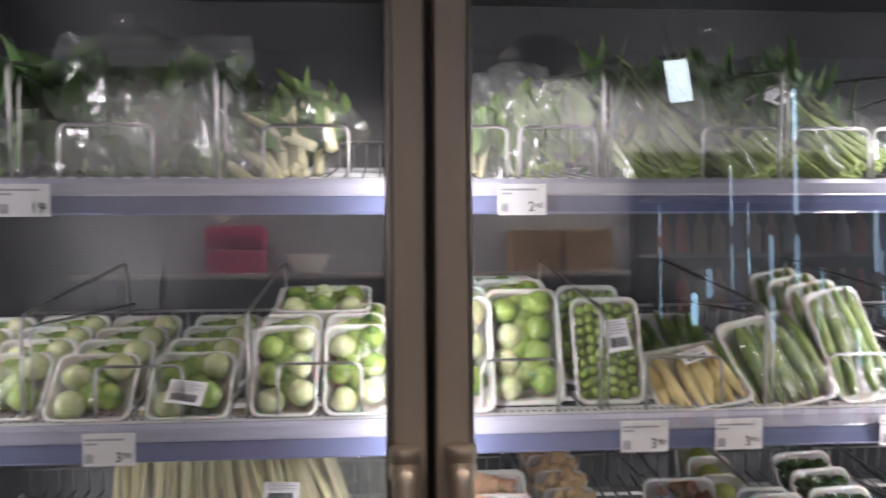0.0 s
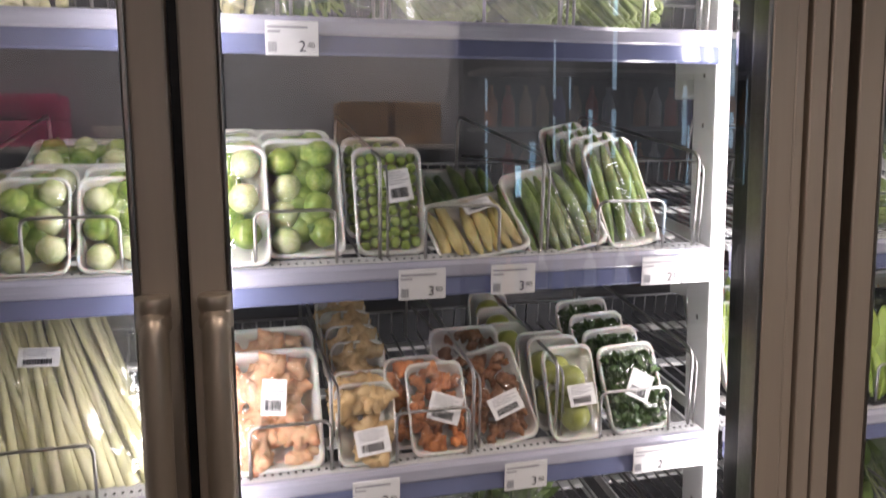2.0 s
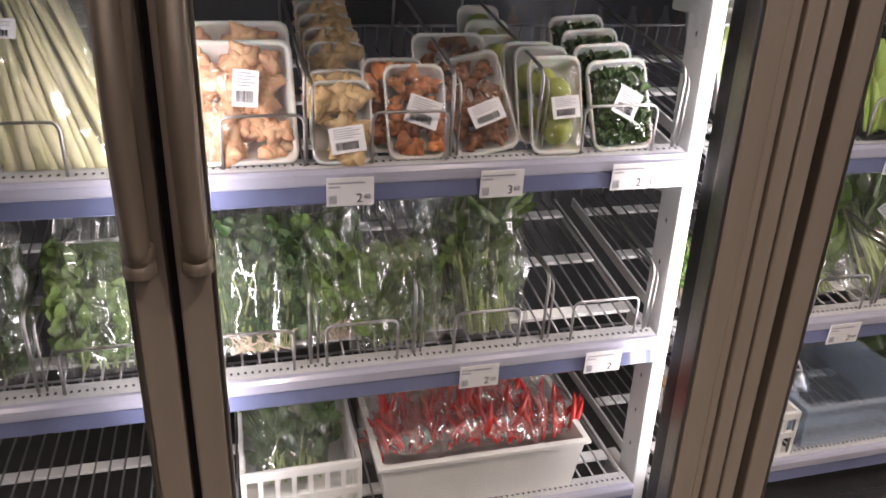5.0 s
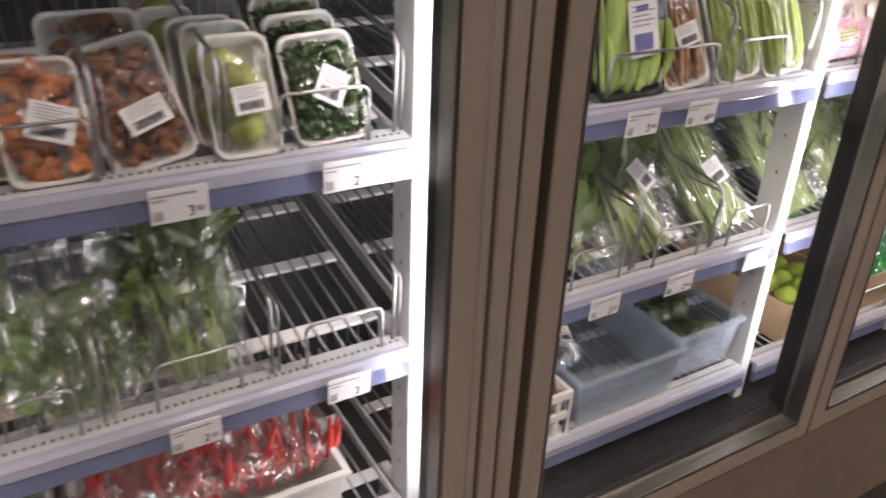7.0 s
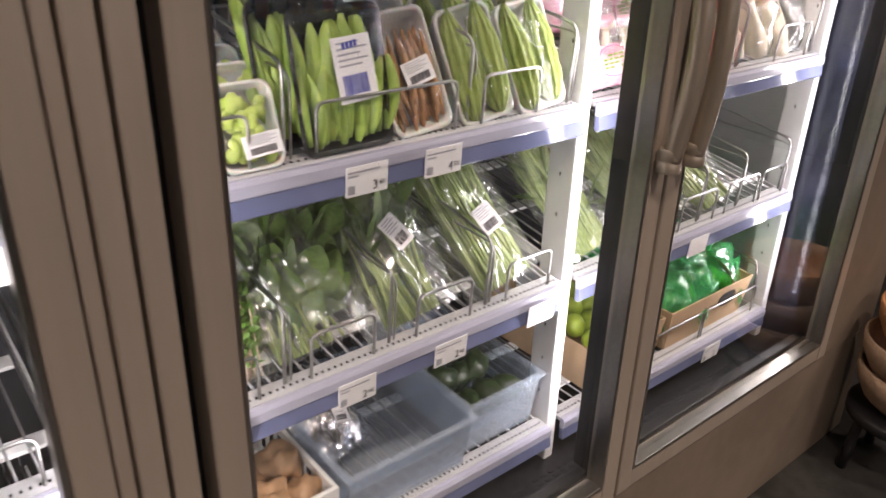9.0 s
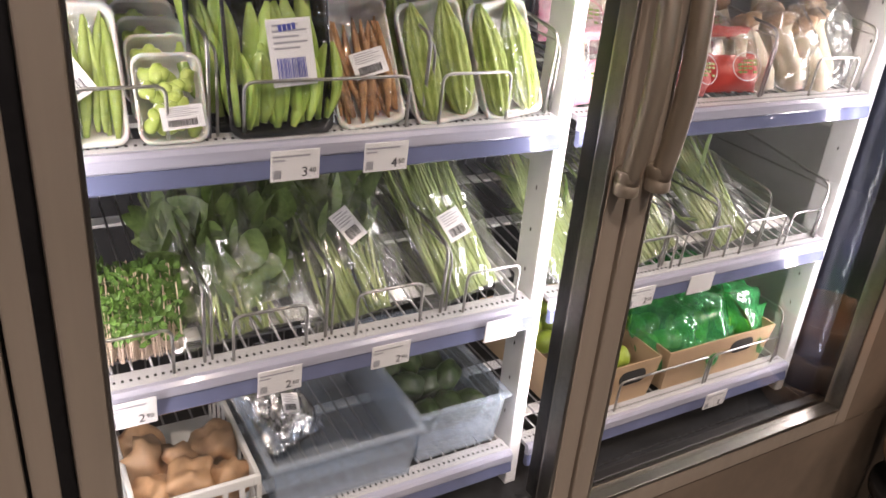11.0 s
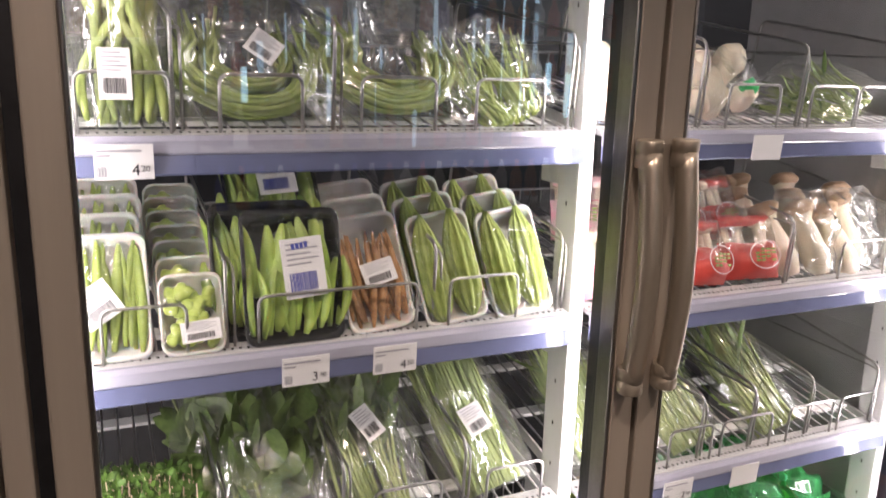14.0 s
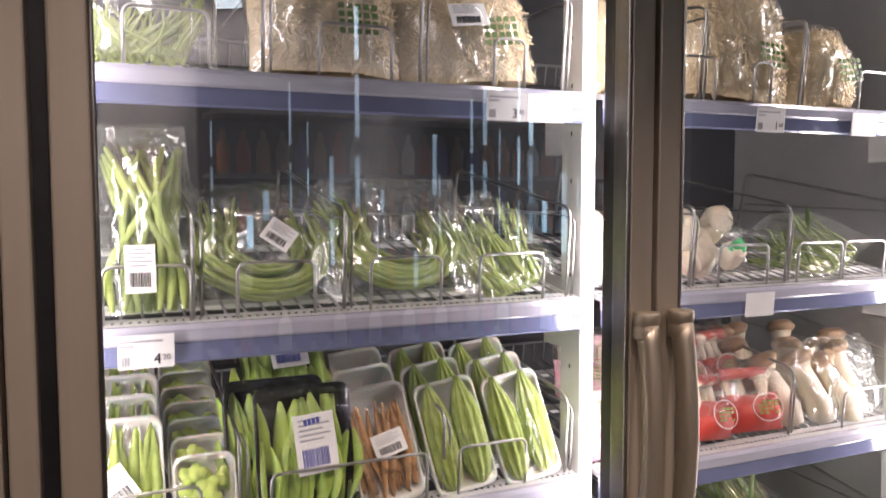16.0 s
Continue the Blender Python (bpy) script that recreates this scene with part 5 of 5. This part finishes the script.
bag("D", 4, 1.80, 0.005, 0.15, 0.30, 0.07, "clear bag of straight green chives", "chive bag", 110, 14, 0.14, 0.012, M_LEAF, spread=0.16, seed=96, lean=44, rot=-10, thick=0.003, hfill=0.95)
bag("D", 4, 2.0, 0.005, 0.16, 0.31, 0.075, "clear bag of green spring onion stems", "chive bag", 110, 14, 0.14, 0.012, M_LEAF, spread=0.16, seed=97, lean=46, rot=-16, thick=0.0034, hfill=0.95)
bag("D", 4, 2.22, 0.005, 0.16, 0.31, 0.075, "clear bag of green spring onion stems", "chive bag", 110, 14, 0.14, 0.012, M_LEAF, spread=0.16, seed=98, lean=46, rot=-16, thick=0.0034, hfill=0.95)
for x, bx in ((1.93, 0.24), (2.24, 0.33)):
    b, o = box("D", 5, x, 0.01, bx, 0.34, 0.10, M_CARD, "brown cardboard fruit box on the lowest shelf", "cardboard box", "cardboard_box", 0.0)
    part("hand_hole", loft([rounded_loop(0.07, 0.034, 0.016, -0.173, 1.0), rounded_loop(0.07, 0.034, 0.016, -0.1685, 1.0)]), M_HOLE, b, m=pose(bx * 0.2, 0.004, 0.055), smooth=False)
    if bx > 0.3:
        for k in range(6):
            gb = thing("green_bag", "knotted shiny green plastic bag of limes", "green bag", pose(o[0] - 0.11 + 0.11 * (k % 3), o[1] - 0.08 + 0.15 * (k // 3), o[2] + 0.04, 0, 0, 40 * k), "green bags")
            part("bag", moved(pillow(0.17, 0.17, 0.13, 20 + k * 1.3, 0.022, 0.45), pose(0, -0.05, -0.01, -35)), M_GREENBAG, gb)
            for q in range(5):
                part("lime", cached(("lime",), lambda: ball(0.027, 0.024, 0.024, 0.08, 8, 3), M_LIME), M_LIME, gb, m=pose(-0.04 + 0.04 * (q % 3), -0.01 + 0.045 * (q // 3), 0.035 + 0.02 * (q // 3), 0, 50 * q, 30 * q))
            part("knot", moved(ball(0.03, 0.012, 0.026, 0.9, 30 + k, 3), pose(0.01, 0.04, 0.12)), M_GREENFILM, gb)
    else:
        for k in range(14):
            ob = part("lime", cached(("lime",), lambda: ball(0.027, 0.024, 0.024, 0.08, 8, 3), M_LIME), M_LIME, m=pose(o[0] - 0.06 + 0.055 * (k % 3), o[1] - 0.12 + 0.055 * (k // 3), o[2] + 0.085 + 0.01 * (k % 2), 0, 40 * k, 25 * k))
            tagged(ob, "yellow-green lime in a cardboard box", "lime", "limes")

for x, w in ((2.235, 0.15), (2.365, 0.14)):
    px, py, pz = on_shelf("D", 3, x, 0.0)
    b = thing("mushroom_wrap", "clear crumpled film bag round thick mushrooms", "plastic bag", pose(px, py + 0.035, pz + 0.004, -16), "mushroom wraps")
    f = part("bag", pillow(w, 0.165, 0.09, x * 7, 0.012, 0.8), M_BAGFILM, b)
    f.visible_shadow = False

# ---- beside the cooler ----
px, py = 2.63, 0.69
st = thing("low_stool", "black low stand on the floor beside the cooler", "stand", pose(px, py, 0))
part("top", moved(lathe([(0.0, 0.19), (0.13, 0.19), (0.135, 0.185), (0.135, 0.165), (0.0, 0.165)], 28), pose(0, 0, 0)), M_BLACK, st)
for k in range(4):
    a = radians(45 + 90 * k)
    part("leg", tube([(0.10 * math.cos(a), 0.10 * math.sin(a), 0.166), (0.115 * math.cos(a), 0.115 * math.sin(a), 0.0)], 0.013, 10), M_BLACK, st)
for k, (z, r, mt, lb) in enumerate(((0.192, 0.135, M_TERRA2, "grey-brown clay bowl in a stack"), (0.27, 0.14, M_TERRA2, "grey-brown clay bowl in a stack"), (0.36, 0.125, M_TERRA, "orange-brown wooden bowl on top of a stack"))):
    bw = part("bowl", moved(lathe([(0.0, 0.0), (r * 0.55, 0.0), (r * 0.8, 0.03), (r * 0.97, 0.075), (r, 0.115), (r * 0.95, 0.117), (r * 0.9, 0.078), (r * 0.72, 0.036), (0.0, 0.012)], 36), pose(px, py, z)), mt)
    tagged(bw, lb, "bowl", "stacked bowls")

# ---- shop behind, seen in the glass ----
shelfb = thing("wall_shelf", "long grey wall shelf holding crates and bowls", "shelf", pose(-1.6, -2.799, 1.48))
part("board", block(0, 0, 0, 3.0, 0.35, 0.03, 0.003), M_WHITE, shelfb, smooth=False)
for x in (0.1, 1.5, 2.9):
    part("bracket", block(x, 0.01, -0.2, x + 0.03, 0.3, -0.001), M_GREYWALL, shelfb, smooth=False)
for z in (0, 0.13):
    cr = part("pink_crate", block(-0.92, -2.75, 1.512 + z, -0.62, -2.5, 1.638 + z, 0.012), M_PINK)
    tagged(cr, "bright pink plastic crate on a wall shelf", "crate", "pink crates")
bw = part("bowl", moved(lathe([(0.0, 0.0), (0.07, 0.0), (0.13, 0.10), (0.125, 0.10), (0.06, 0.01), (0.0, 0.01)], 28), pose(-0.38, -2.62, 1.512)), M_WHITE)
tagged(bw, "white round bowl on a wall shelf", "bowl")
for x in (0.75, 1.05):
    cb = part("cardboard_box", block(x, -2.77, 1.512, x + 0.26, -2.5, 1.74, 0.004), M_CARD, smooth=False)
    tagged(cb, "closed brown cardboard box on a wall shelf", "cardboard box", "shelf boxes")
case = thing("lit_drinks_case", "tall lit drinks case with bluish light strips", "drinks case", pose(1.5, -2.79, 0))
part("body", block(0, 0, 0, 2.6, 0.1, 2.2), M_BLACK, case, smooth=False)
for k in range(6):
    part("shelf_board", block(0.02, 0.101, 0.3 + 0.32 * k, 2.58, 0.45, 0.32 + 0.32 * k), M_GREYWALL, case, smooth=False)
rr = random.Random(3)
for k in range(22):
    x = 0.04 + 0.115 * k + rr.uniform(-0.05, 0.05)
    z0, w = rr.uniform(0.95, 1.5), rr.choice((0.003, 0.005, 0.008, 0.012, 0.02, 0.03))
    for j in range(rr.choice((1, 2, 3))):
        h = rr.uniform(0.12, 0.34)
        part("light_strip", block(x, 0.452, z0, x + w, 0.465, z0 + h), rr.choice((M_CYAN, M_CYANDIM, M_CYANDIM)), case, "bluish light strip", smooth=False)
        z0 += h + rr.uniform(0.03, 0.12)
for row in range(4):
    for k in range(24):
        mt = rr.choice((M_RED, M_CARD, M_INKBLUE, M_WHITE, M_TURM, M_BLACK))
        bt = part("bottle", cached(("bottle", mt.name), lambda: lathe([(0.0, 0.0), (0.035, 0.0), (0.037, 0.01), (0.037, 0.14), (0.014, 0.19), (0.014, 0.23), (0.0, 0.23)], 12), mt), mt, m=pose(1.6 + 0.104 * k, -2.49, 0.642 + 0.32 * row))
        tagged(bt, "coloured bottle standing in the lit drinks case", "bottle", "case bottles")
for sx, sy in SPOTS:
    sp = thing("ceiling_spot", "small round lit ceiling spot with metal ring", "ceiling spot", pose(sx, sy, 2.76), "ceiling spots")
    part("ring", lathe([(0.05, 0.04), (0.055, 0.0), (0.045, -0.002), (0.04, 0.03)], 20), M_CHROME, sp)
    part("lens", moved(lathe([(0.0, 0.0), (0.035, 0.0), (0.038, 0.004), (0.0, 0.006)], 20), pose(0, 0, 0.02)), M_SPOT, sp, "glowing warm lens")
pl = thing("ceiling_panel_light", "flat square lit ceiling panel", "ceiling light", pose(2.95, -2.05, 2.775))
part("frame", block(-0.18, -0.18, 0, 0.18, 0.18, 0.025, 0.003), M_WHITE, pl, smooth=False)
part("diffuser", block(-0.16, -0.16, -0.004, 0.16, 0.16, -0.001), M_PANEL, pl, "glowing cool diffuser", smooth=False)

pd = thing("pendant_lamp", "large black dome pendant lamp hanging from the ceiling", "pendant lamp", pose(0.81, -2.0, 2.50))
part("shade", lathe([(0.03, 0.16), (0.12, 0.14), (0.20, 0.07), (0.225, 0.0), (0.22, 0.0), (0.19, 0.065), (0.11, 0.13), (0.0, 0.15)], 36), M_BLACK, pd)
part("cable", tube([(0, 0, 0.15), (0, 0, 0.298)], 0.005, 8), M_BLACK, pd)
sg = thing("lit_screen", "small lit bluish screen hanging from the ceiling", "screen", pose(1.60, -2.2, 2.38, 0, -8, 0))
part("casing", block(-0.07, -0.02, 0, 0.07, 0.0, 0.24, 0.004), M_BLACK, sg, smooth=False)
part("display", block(-0.062, 0.0005, 0.01, 0.062, 0.003, 0.23), M_PANEL, sg, "glowing pale blue display", smooth=False)
part("hanger", tube([(0, -0.01, 0.238), (-0.03, -0.01, 0.43)], 0.006, 8), M_BLACK, sg)
